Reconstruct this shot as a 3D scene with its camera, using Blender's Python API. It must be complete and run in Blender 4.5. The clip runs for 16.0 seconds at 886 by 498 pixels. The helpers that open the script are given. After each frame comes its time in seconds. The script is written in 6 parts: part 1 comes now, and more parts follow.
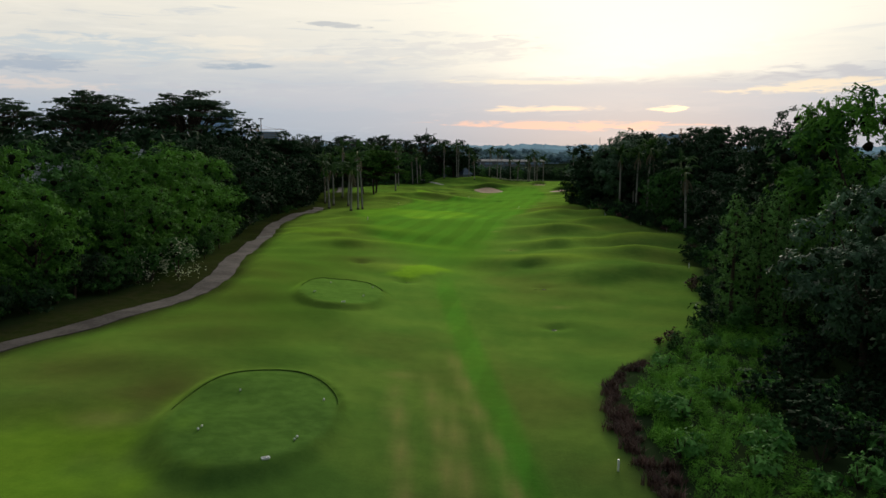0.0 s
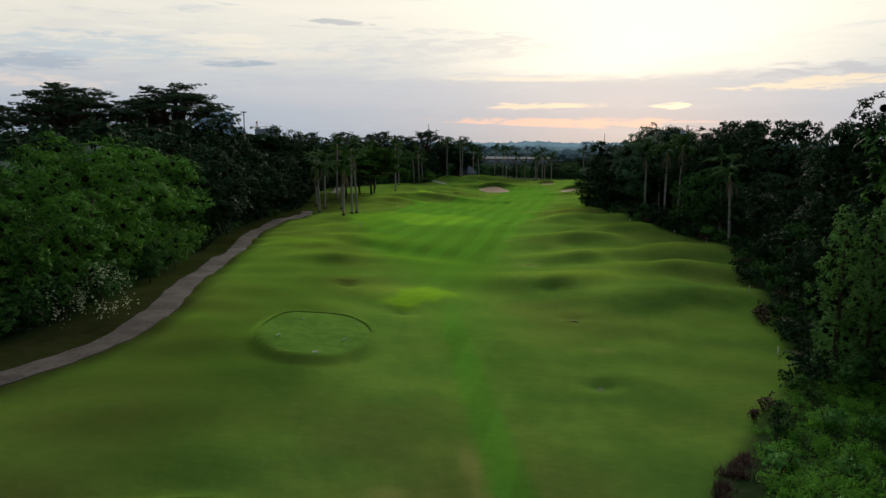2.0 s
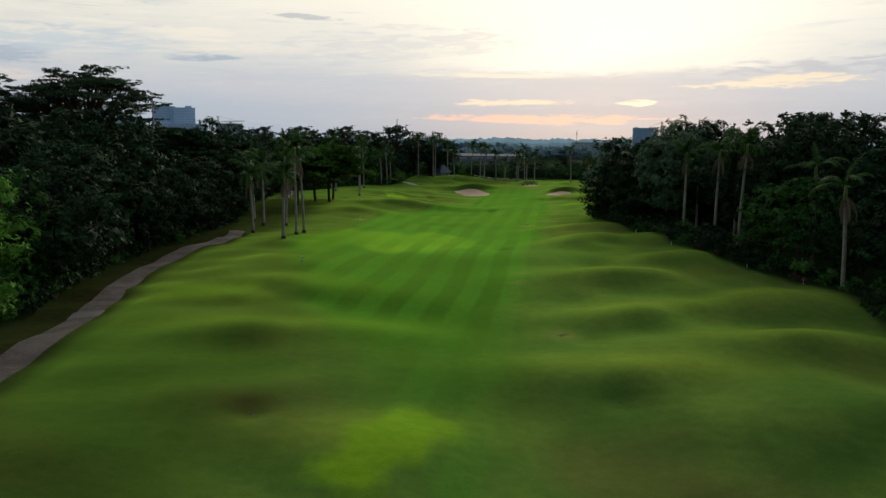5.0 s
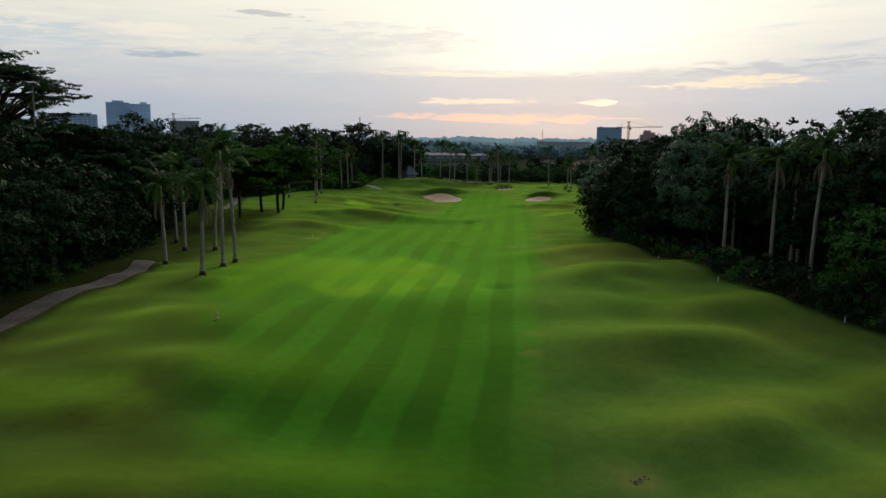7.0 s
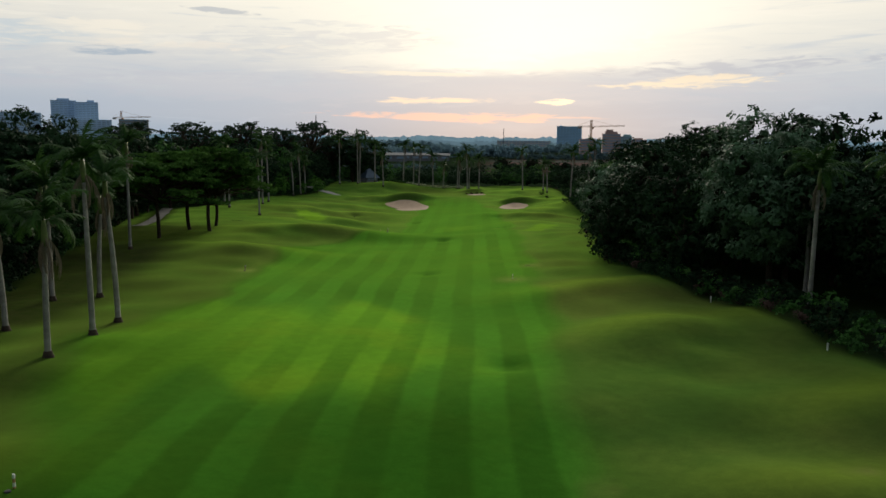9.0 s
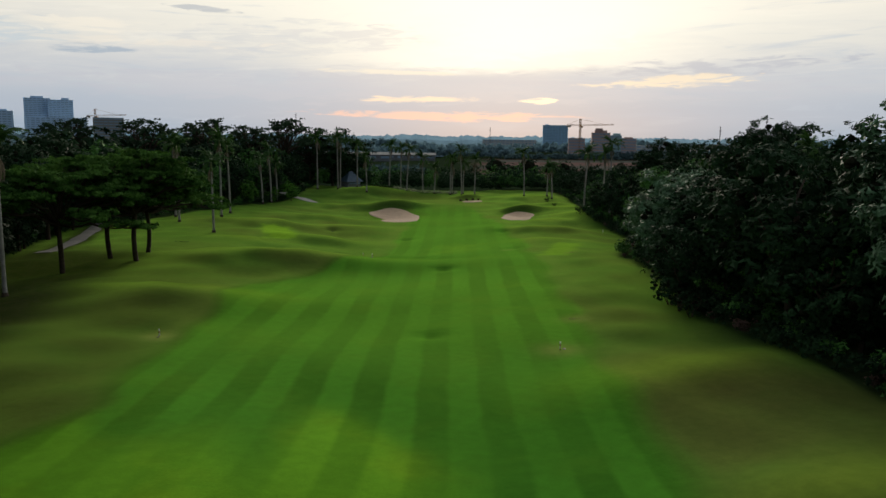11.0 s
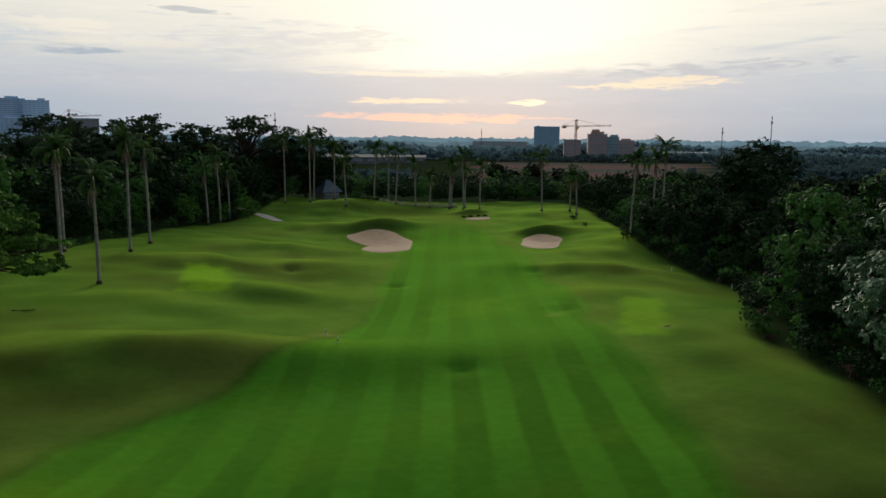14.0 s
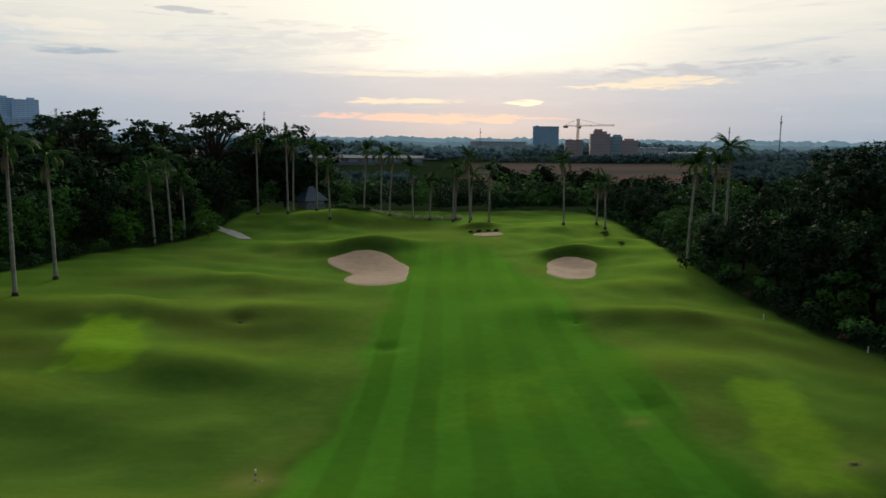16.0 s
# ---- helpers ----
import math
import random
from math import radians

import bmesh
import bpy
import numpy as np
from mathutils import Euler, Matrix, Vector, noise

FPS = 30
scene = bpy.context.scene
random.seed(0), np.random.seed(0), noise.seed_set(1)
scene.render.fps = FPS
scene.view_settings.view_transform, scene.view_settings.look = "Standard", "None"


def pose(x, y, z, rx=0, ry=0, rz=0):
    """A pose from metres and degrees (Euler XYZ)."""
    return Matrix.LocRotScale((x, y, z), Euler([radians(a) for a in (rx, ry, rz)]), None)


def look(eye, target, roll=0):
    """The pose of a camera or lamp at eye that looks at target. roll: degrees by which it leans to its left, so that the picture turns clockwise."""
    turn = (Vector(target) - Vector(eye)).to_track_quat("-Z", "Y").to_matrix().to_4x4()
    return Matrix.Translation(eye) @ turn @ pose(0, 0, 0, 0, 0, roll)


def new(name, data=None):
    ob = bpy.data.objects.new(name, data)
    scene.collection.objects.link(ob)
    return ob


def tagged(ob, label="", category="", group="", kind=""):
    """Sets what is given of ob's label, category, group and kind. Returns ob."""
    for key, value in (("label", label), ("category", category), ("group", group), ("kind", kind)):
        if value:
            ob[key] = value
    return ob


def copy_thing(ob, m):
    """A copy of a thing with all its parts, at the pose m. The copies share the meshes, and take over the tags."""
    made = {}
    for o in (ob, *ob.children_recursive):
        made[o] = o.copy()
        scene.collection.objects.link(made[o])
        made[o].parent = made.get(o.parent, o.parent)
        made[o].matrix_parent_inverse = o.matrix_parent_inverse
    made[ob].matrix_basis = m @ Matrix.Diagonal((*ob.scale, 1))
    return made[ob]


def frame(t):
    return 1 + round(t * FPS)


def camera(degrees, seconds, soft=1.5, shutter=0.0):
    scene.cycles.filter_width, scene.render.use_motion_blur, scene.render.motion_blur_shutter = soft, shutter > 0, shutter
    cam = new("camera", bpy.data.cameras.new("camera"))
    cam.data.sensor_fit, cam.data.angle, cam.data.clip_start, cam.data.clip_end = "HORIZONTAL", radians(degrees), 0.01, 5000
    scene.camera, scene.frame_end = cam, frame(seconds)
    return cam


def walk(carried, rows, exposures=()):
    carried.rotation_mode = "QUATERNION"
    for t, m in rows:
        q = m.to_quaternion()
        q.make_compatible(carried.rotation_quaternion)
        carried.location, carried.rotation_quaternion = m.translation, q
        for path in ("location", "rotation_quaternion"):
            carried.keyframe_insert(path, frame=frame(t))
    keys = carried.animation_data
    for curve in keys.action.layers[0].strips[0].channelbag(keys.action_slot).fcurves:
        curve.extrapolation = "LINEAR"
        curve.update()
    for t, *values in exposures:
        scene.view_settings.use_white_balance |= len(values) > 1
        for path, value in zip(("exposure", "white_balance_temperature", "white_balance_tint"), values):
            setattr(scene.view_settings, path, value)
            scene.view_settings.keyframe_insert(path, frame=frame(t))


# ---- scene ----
cam = camera(60.5, 16.0)
# seconds, eye, then yaw to the left of +y, pitch and lean in degrees
PATH = [
    (0, 0.00, -0.00, 14.00, -0.00, -7.53, 0.32),
    (0.5, -0.07, 3.63, 13.95, 0.07, -7.57, 0.30),
    (1, -0.12, 7.36, 13.92, 0.15, -7.62, 0.26),
    (1.5, -0.26, 11.72, 13.91, 0.15, -7.67, 0.31),
    (2, -0.31, 16.41, 13.89, 0.17, -7.73, 0.28),
    (2.5, -0.46, 21.58, 13.81, 0.01, -7.74, 0.25),
    (3, -0.63, 26.92, 13.83, -0.33, -7.82, 0.27),
    (3.5, -0.83, 32.53, 13.87, -0.65, -7.85, 0.41),
    (4, -1.06, 38.47, 13.96, -1.11, -7.92, 0.42),
    (6.5, -1.69, 68.62, 14.34, -4.23, -8.05, 0.68),
    (7, -1.68, 74.66, 14.48, -5.01, -8.08, 0.71),
    (7.5, -1.61, 80.78, 14.59, -5.94, -8.12, 0.76),
    (8, -1.49, 86.92, 14.66, -6.78, -8.12, 0.73),
    (8.5, -1.26, 93.11, 14.73, -7.49, -8.10, 0.72),
    (9, -0.95, 99.19, 14.80, -8.07, -8.11, 0.66),
    (9.5, -0.59, 105.41, 14.86, -8.42, -8.16, 0.63),
    (12, 2.11, 140.70, 14.99, -9.65, -8.15, 0.72),
    (12.5, 2.91, 147.34, 14.94, -9.73, -8.13, 0.70),
    (13, 3.74, 154.29, 14.99, -9.83, -8.12, 0.65),
    (13.5, 4.49, 160.86, 14.92, -9.98, -8.07, 0.66),
    (14, 5.41, 167.99, 14.93, -10.15, -8.05, 0.67),
    (14.5, 6.14, 174.40, 14.93, -10.28, -8.03, 0.67),
    (15, 7.14, 181.47, 14.95, -10.31, -8.01, 0.67),
    (15.5, 8.20, 187.94, 14.94, -10.33, -8.02, 0.66),
    (16, 9.21, 195.24, 14.94, -10.36, -8.04, 0.65),
]


def aim(x, y, z, yaw, pitch, lean):
    a, b = radians(yaw), radians(pitch)
    ahead = Vector((-math.sin(a) * math.cos(b), math.cos(a) * math.cos(b), math.sin(b)))
    return look((x, y, z), Vector((x, y, z)) + ahead, lean)


walk(cam, [(t, aim(*row)) for t, *row in PATH])

# ---- sky, sun ----
SUN_AZ, SUN_EL = 14.0, 9.0  # degrees to the right of +y, and up


def make_world():
    world = bpy.data.worlds.new("sky")
    scene.world = world
    world.use_nodes = True
    nt = world.node_tree
    nt.nodes.clear()
    N, L = nt.nodes.new, nt.links.new

    def val(op, a, b=None, c=None, clamp=False):
        n = N("ShaderNodeMath")
        n.operation, n.use_clamp = op, clamp
        for i, v in enumerate((a, b, c)):
            if v is None:
                continue
            if isinstance(v, (int, float)):
                n.inputs[i].default_value = v
            else:
                L(v, n.inputs[i])
        return n.outputs[0]

    def mix(fac, a, b, mode="MIX"):
        n = N("ShaderNodeMix")
        n.data_type, n.blend_type = "RGBA", mode
        for i, v in ((0, fac), (6, a), (7, b)):
            if isinstance(v, (int, float)):
                n.inputs[i].default_value = v
            elif isinstance(v, tuple):
                n.inputs[i].default_value = (*v, 1)
            else:
                L(v, n.inputs[i])
        return n.outputs[2]

    def ramp(fac, stops):
        n = N("ShaderNodeValToRGB")
        n.color_ramp.interpolation = "EASE"
        while len(n.color_ramp.elements) < len(stops):
            n.color_ramp.elements.new(0.5)
        for e, (p, c) in zip(n.color_ramp.elements, stops):
            e.position, e.color = p, (*c, 1)
        L(fac, n.inputs[0])
        return n.outputs[0]

    coord = N("ShaderNodeTexCoord").outputs["Generated"]
    sep = N("ShaderNodeSeparateXYZ")
    L(coord, sep.inputs[0])
    x, y, z = sep.outputs
    el = val("MULTIPLY", val("ARCSINE", z), 180 / math.pi)
    az = val("MULTIPLY", val("ARCTAN2", x, y), 180 / math.pi)
    flat = N("ShaderNodeCombineXYZ")
    L(val("MULTIPLY", az, 0.05), flat.inputs[0])
    L(val("MULTIPLY", el, 0.30), flat.inputs[1])

    def noise_at(scale, detail, dist=0.0, off=0.0):
        m = N("ShaderNodeMapping")
        m.inputs["Location"].default_value = (off, off * 0.7, off * 1.3)
        L(flat.outputs[0], m.inputs[0])
        n = N("ShaderNodeTexNoise")
        n.inputs["Scale"].default_value, n.inputs["Detail"].default_value, n.inputs["Distortion"].default_value = scale, detail, dist
        L(m.outputs[0], n.inputs["Vector"])
        return n.outputs["Fac"]

    n1, n2, n3 = noise_at(0.9, 5, 0.6, 3.1), noise_at(2.6, 6, 0.8, 8.0), noise_at(7.0, 4, 0.4, 1.0)
    # long thin wisps, drawn out along the horizon
    thin = N("ShaderNodeCombineXYZ")
    L(val("MULTIPLY", az, 0.11), thin.inputs[0])
    L(val("ADD", val("MULTIPLY", el, 1.25), val("MULTIPLY", az, -0.025)), thin.inputs[1])
    wisp = N("ShaderNodeTexNoise")
    wisp.inputs["Scale"].default_value, wisp.inputs["Detail"].default_value, wisp.inputs["Roughness"].default_value, wisp.inputs["Distortion"].default_value = 1.1, 8, 0.62, 0.9
    L(thin.outputs[0], wisp.inputs["Vector"])
    wisp = wisp.outputs["Fac"]
    shred = N("ShaderNodeCombineXYZ")
    L(val("MULTIPLY", az, 0.42), shred.inputs[0])
    L(val("ADD", val("MULTIPLY", el, 2.6), val("MULTIPLY", az, -0.05)), shred.inputs[1])
    rag = N("ShaderNodeTexNoise")
    rag.inputs["Scale"].default_value, rag.inputs["Detail"].default_value, rag.inputs["Roughness"].default_value, rag.inputs["Distortion"].default_value = 0.9, 6, 0.6, 0.7
    L(shred.outputs[0], rag.inputs["Vector"])
    rag = rag.outputs["Fac"]
    sway = val("MULTIPLY", val("SUBTRACT", n2, 0.5), 0.9)

    def streak(a, e, wa, we, tilt=0.0, rough=0.5):
        """A long cloud round azimuth a and elevation e, with a torn edge."""
        u = val("SUBTRACT", az, a)
        v = val("ADD", val("SUBTRACT", val("SUBTRACT", el, e), val("MULTIPLY", u, tilt)), val("MULTIPLY", sway, min(1.0, we * 1.6)))
        d = val("ADD", val("POWER", val("MULTIPLY", u, 1 / wa), 2), val("POWER", val("MULTIPLY", v, 1 / we), 2))
        d = val("ADD", d, val("MULTIPLY", val("SUBTRACT", n2, 0.5), 3.0 * rough))
        d = val("ADD", d, val("MULTIPLY", val("SUBTRACT", rag, 0.47), 15.0 * max(rough, 0.3)))
        d = val("ADD", d, val("MULTIPLY", val("SUBTRACT", n3, 0.5), 3.4 * rough))
        n = N("ShaderNodeMapRange")
        n.interpolation_type = "SMOOTHSTEP"
        for i, q in ((1, 1.3), (2, 0.15), (3, 0.0), (4, 1.0)):
            n.inputs[i].default_value = q
        L(d, n.inputs[0])
        return n.outputs[0]

    # angle from the hidden sun
    sx, sy, sz = (math.sin(radians(SUN_AZ)) * math.cos(radians(SUN_EL)), math.cos(radians(SUN_AZ)) * math.cos(radians(SUN_EL)), math.sin(radians(SUN_EL)))
    dot = val("ADD", val("ADD", val("MULTIPLY", x, sx), val("MULTIPLY", y, sy)), val("MULTIPLY", z, sz))
    glow = val("POWER", val("MAXIMUM", dot, 0.0), 30)
    tall = val("DIVIDE", el, 90.0, clamp=True)
    high = ramp(tall, [(0.0, (0.30, 0.42, 0.55)), (0.022, (0.43, 0.50, 0.60)), (0.050, (0.57, 0.60, 0.65)), (0.080, (0.80, 0.78, 0.72)), (0.115, (0.95, 0.90, 0.78)), (0.2, (1.0, 0.97, 0.90)), (0.35, (0.95, 1.03, 1.06)), (1.0, (0.52, 0.62, 0.74))])
    warm = ramp(tall, [(0.0, (0.30, 0.37, 0.48)), (0.018, (0.36, 0.41, 0.53)), (0.045, (0.48, 0.52, 0.61)), (0.066, (0.84, 0.82, 0.75)), (0.095, (1.1, 1.06, 0.90)), (0.2, (1.3, 1.28, 1.15)), (0.35, (1.3, 1.3, 1.25)), (1.0, (0.6, 0.7, 0.82))])
    col = mix(val("MULTIPLY", glow, 1.0, clamp=True), high, warm)
    # broad soft cloud bands: lighter cream and darker blue-grey
    band = ramp(n1, [(0.40, (0, 0, 0)), (0.64, (1, 1, 1))])
    up = val("MULTIPLY", val("SUBTRACT", el, 3.0), 0.2, clamp=True)
    col = mix(val("MULTIPLY", val("MULTIPLY", band, up), 0.5), col, (0.96, 0.90, 0.78))
    dark = ramp(n2, [(0.48, (0, 0, 0)), (0.72, (1, 1, 1))])
    low = val("SUBTRACT", 1.0, val("MULTIPLY", el, 1 / 13.0), clamp=True)
    col = mix(val("MULTIPLY", val("MULTIPLY", dark, low), 0.40), col, (0.42, 0.50, 0.62))
    # wisps: cream where they catch the light, blue-grey between
    fine = ramp(wisp, [(0.50, (0, 0, 0)), (0.70, (1, 1, 1))])
    col = mix(val("MULTIPLY", val("MULTIPLY", fine, up), 0.45), col, (0.98, 0.93, 0.82))
    grey = ramp(wisp, [(0.28, (1, 1, 1)), (0.46, (0, 0, 0))])
    away = val("SUBTRACT", 1.0, val("MULTIPLY", glow, 1.1), clamp=True)
    col = mix(val("MULTIPLY", val("MULTIPLY", grey, away), 0.55), col, (0.50, 0.57, 0.66))
    # the long grey bank in front of the sun and the clouds that stand out
    col = mix(val("MULTIPLY", streak(4, 3.7, 34, 1.2, 0.0, 0.35), 0.45), col, (0.52, 0.54, 0.62))
    col = mix(val("MULTIPLY", streak(15.5, 7.6, 7.0, 2.2, 0.0, 0.3), 0.75), col, (1.12, 1.06, 0.90))
    col = mix(val("MULTIPLY", streak(-3, 6.9, 9, 1.3, 0.06, 0.5), 0.35), col, (0.60, 0.62, 0.66))
    col = mix(val("MULTIPLY", streak(29, 5.2, 9, 0.55, 0.03, 0.4), 0.6), col, (0.44, 0.47, 0.56))
    col = mix(val("MULTIPLY", streak(25.5, 4.25, 6, 0.50, 0.03, 0.35), 0.75), col, (1.0, 0.83, 0.60))
    col = mix(val("MULTIPLY", streak(9.0, 1.75, 9.5, 0.36, -0.012, 0.3), 0.7), col, (0.98, 0.58, 0.46))
    col = mix(val("MULTIPLY", streak(7.2, 2.95, 4.2, 0.26, 0.01, 0.3), 0.8), col, (1.0, 0.79, 0.58))
    col = mix(streak(16.0, 2.95, 1.35, 0.25, 0.02, 0.3), col, (1.4, 1.15, 0.72))
    col = mix(val("MULTIPLY", streak(6.0, 4.85, 6.5, 0.2, -0.01, 0.3), 0.6), col, (0.98, 0.88, 0.70))
    col = mix(val("MULTIPLY", streak(-15.4, 5.75, 2.6, 0.34, -0.02, 0.3), 0.75), col, (0.34, 0.43, 0.54))
    col = mix(val("MULTIPLY", streak(-7.6, 8.75, 2.2, 0.22, -0.05, 0.45), 0.65), col, (0.42, 0.46, 0.52))
    col = mix(val("MULTIPLY", streak(-28, 5.3, 3.5, 0.65, 0.0, 0.35), 0.6), col, (0.33, 0.42, 0.55))
    col = mix(val("MULTIPLY", streak(-30, 4.1, 9, 0.45, 0.0, 0.4), 0.4), col, (0.95, 0.76, 0.64))
    col = mix(val("MULTIPLY", streak(-10, 6.4, 7, 0.3, 0.02, 0.5), 0.4), col, (0.96, 0.86, 0.72))
    # the bright break over the sun, its lower edge cut by the bank
    lift = val("SUBTRACT", val("ADD", el, val("MULTIPLY", val("SUBTRACT", rag, 0.5), 1.6)), val("MULTIPLY_ADD", val("ABSOLUTE", val("SUBTRACT", az, 13.0)), 0.045, 4.75))
    cut = N("ShaderNodeMapRange")
    cut.interpolation_type = "SMOOTHSTEP"
    for i, q in ((1, -0.12), (2, 0.55), (3, 0.0), (4, 1.0)):
        cut.inputs[i].default_value = q
    L(lift, cut.inputs[0])
    span = N("ShaderNodeMapRange")
    span.interpolation_type = "SMOOTHSTEP"
    for i, q in ((1, 17.0), (2, 3.0), (3, 0.0), (4, 0.85)):
        span.inputs[i].default_value = q
    L(val("ABSOLUTE", val("SUBTRACT", az, 15.5)), span.inputs[0])
    veil = ramp(n1, [(0.34, (0.45, 0.45, 0.45)), (0.60, (1, 1, 1))])
    col = mix(val("MULTIPLY", veil, val("MULTIPLY", cut.outputs[0], span.outputs[0])), col, (1.10, 1.06, 0.93))
    col = mix(val("MULTIPLY", streak(-23.5, 6.6, 6.5, 1.0, 0.0, 0.35), 0.7), col, (0.56, 0.64, 0.70))
    col = mix(val("MULTIPLY", streak(-15.5, 7.3, 4.0, 0.55, 0.02, 0.4), 0.55), col, (0.98, 0.90, 0.76))
    col = mix(val("MULTIPLY", streak(3.5, 7.3, 5.0, 0.7, 0.0, 0.5), 0.5), col, (0.74, 0.72, 0.70))
    # dusk: the sky falls off away from the sunset
    fall = ramp(val("MULTIPLY_ADD", dot, 0.5, 0.5), [(0.0, (0.15, 0.17, 0.20)), (0.45, (0.28, 0.31, 0.35)), (0.7, (0.56, 0.58, 0.60)), (0.86, (0.95, 0.95, 0.95)), (1.0, (1, 1, 1))])
    col = mix(1.0, col, fall, "MULTIPLY")
    # the clear air above the thin cloud
    clear = N("ShaderNodeTexSky")
    clear.sky_type, clear.sun_disc = "NISHITA", False
    clear.sun_elevation, clear.sun_rotation = radians(SUN_EL), radians(SUN_AZ)
    L(coord, clear.inputs[0])
    air = mix(1.0, clear.outputs[0], (0.10, 0.10, 0.10), "MULTIPLY")
    col = mix(0.05, col, air)
    below = val("MULTIPLY", el, -0.5, clamp=True)
    col = mix(below, col, (0.05, 0.07, 0.04))
    bg = N("ShaderNodeBackground")
    L(col, bg.inputs[0])
    bg.inputs[1].default_value = SKY
    L(bg.outputs[0], N("ShaderNodeOutputWorld").inputs[0])


SKY = 1.0
make_world()
sun = new("sun", bpy.data.lights.new("sun", "SUN"))
sun.data.energy, sun.data.angle, sun.data.color = 2.4, radians(22), (1.0, 0.90, 0.74)
sun.matrix_world = look((0, 0, 0), (-math.sin(radians(SUN_AZ)), -math.cos(radians(SUN_AZ)), -math.tan(radians(SUN_EL + 5))))

# ---- materials ----
def material(name):
    m = bpy.data.materials.new(name)
    m.use_nodes = True
    return m, m.node_tree, m.node_tree.nodes["Principled BSDF"]


class Nodes:
    """Shortcuts for building a node tree."""

    def __init__(self, tree):
        self.tree = tree

    def add(self, kind, **values):
        n = self.tree.nodes.new(kind)
        for key, v in values.items():
            n.inputs[key].default_value = v
        return n

    def link(self, a, b):
        self.tree.links.new(a, b)

    def noise(self, scale, detail=4.0, coord=None, rough=0.55):
        n = self.add("ShaderNodeTexNoise", Scale=scale, Detail=detail, Roughness=rough)
        if coord is not None:
            self.link(coord, n.inputs["Vector"])
        return n.outputs["Fac"]

    def math(self, op, a, b=0.0, clamp=False):
        n = self.tree.nodes.new("ShaderNodeMath")
        n.operation, n.use_clamp = op, clamp
        for i, v in enumerate((a, b)):
            if isinstance(v, (int, float)):
                n.inputs[i].default_value = v
            else:
                self.link(v, n.inputs[i])
        return n.outputs[0]

    def mix(self, fac, a, b, mode="MIX"):
        n = self.tree.nodes.new("ShaderNodeMix")
        n.data_type, n.blend_type = "RGBA", mode
        for i, v in ((0, fac), (6, a), (7, b)):
            if isinstance(v, (int, float)):
                n.inputs[i].default_value = v
            elif isinstance(v, tuple):
                n.inputs[i].default_value = (*v, 1)
            else:
                self.link(v, n.inputs[i])
        return n.outputs[2]

    def range(self, v, a, b, c=0.0, d=1.0):
        n = self.tree.nodes.new("ShaderNodeMapRange")
        n.interpolation_type = "SMOOTHSTEP"
        self.link(v, n.inputs[0])
        for i, q in ((1, a), (2, b), (3, c), (4, d)):
            n.inputs[i].default_value = q
        return n.outputs[0]

    def bump(self, height, strength, distance, shader):
        n = self.add("ShaderNodeBump", Strength=strength, Distance=distance)
        self.link(height, n.inputs["Height"])
        self.link(n.outputs[0], shader.inputs["Normal"])

    def place(self):
        return self.tree.nodes.new("ShaderNodeNewGeometry").outputs["Position"]


def plain(name, a, b, scale=3.0, rough=0.7, metal=0.0, bump=0.2, spec=0.3):
    """Two tones mixed at two scales, with a fine relief."""
    m, tree, p = material(name)
    k = Nodes(tree)
    c = k.tree.nodes.new("ShaderNodeTexCoord").outputs["Object"]
    big, fine = k.noise(scale, 4, c), k.noise(scale * 9, 3, c)
    f = k.math("ADD", k.math("MULTIPLY", big, 0.65), k.math("MULTIPLY", fine, 0.35))
    k.link(k.mix(k.range(f, 0.35, 0.65), a, b), p.inputs["Base Color"])
    p.inputs["Roughness"].default_value, p.inputs["Metallic"].default_value = rough, metal
    p.inputs["Specular IOR Level"].default_value = spec
    k.bump(fine, bump, 0.02, p)
    return m


def foliage(name, dark, light, rough=0.55, glow=0.25, spec=0.3):
    """Leaves: each leaf and each plant a little different; some light passes through them."""
    m, tree, p = material(name)
    k = Nodes(tree)
    isle = tree.nodes.new("ShaderNodeNewGeometry").outputs["Random Per Island"]
    one = tree.nodes.new("ShaderNodeObjectInfo").outputs["Random"]
    c = tree.nodes.new("ShaderNodeTexCoord").outputs["Object"]
    patch = k.noise(0.55, 3, c)
    f = k.math("ADD", k.math("MULTIPLY", isle, 0.32), k.math("MULTIPLY", k.range(patch, 0.36, 0.64), 0.44))
    f = k.math("ADD", f, k.math("MULTIPLY", one, 0.32), clamp=True)
    col = k.mix(f, dark, light)
    k.link(col, p.inputs["Base Color"])
    p.inputs["Roughness"].default_value = rough
    p.inputs["Specular IOR Level"].default_value = spec
    t = tree.nodes.new("ShaderNodeBsdfTranslucent")
    k.link(col, t.inputs[0])
    mixer = tree.nodes.new("ShaderNodeMixShader")
    mixer.inputs[0].default_value = glow
    k.link(p.outputs[0], mixer.inputs[1])
    k.link(t.outputs[0], mixer.inputs[2])
    k.link(mixer.outputs[0], tree.nodes["Material Output"].inputs[0])
    return m


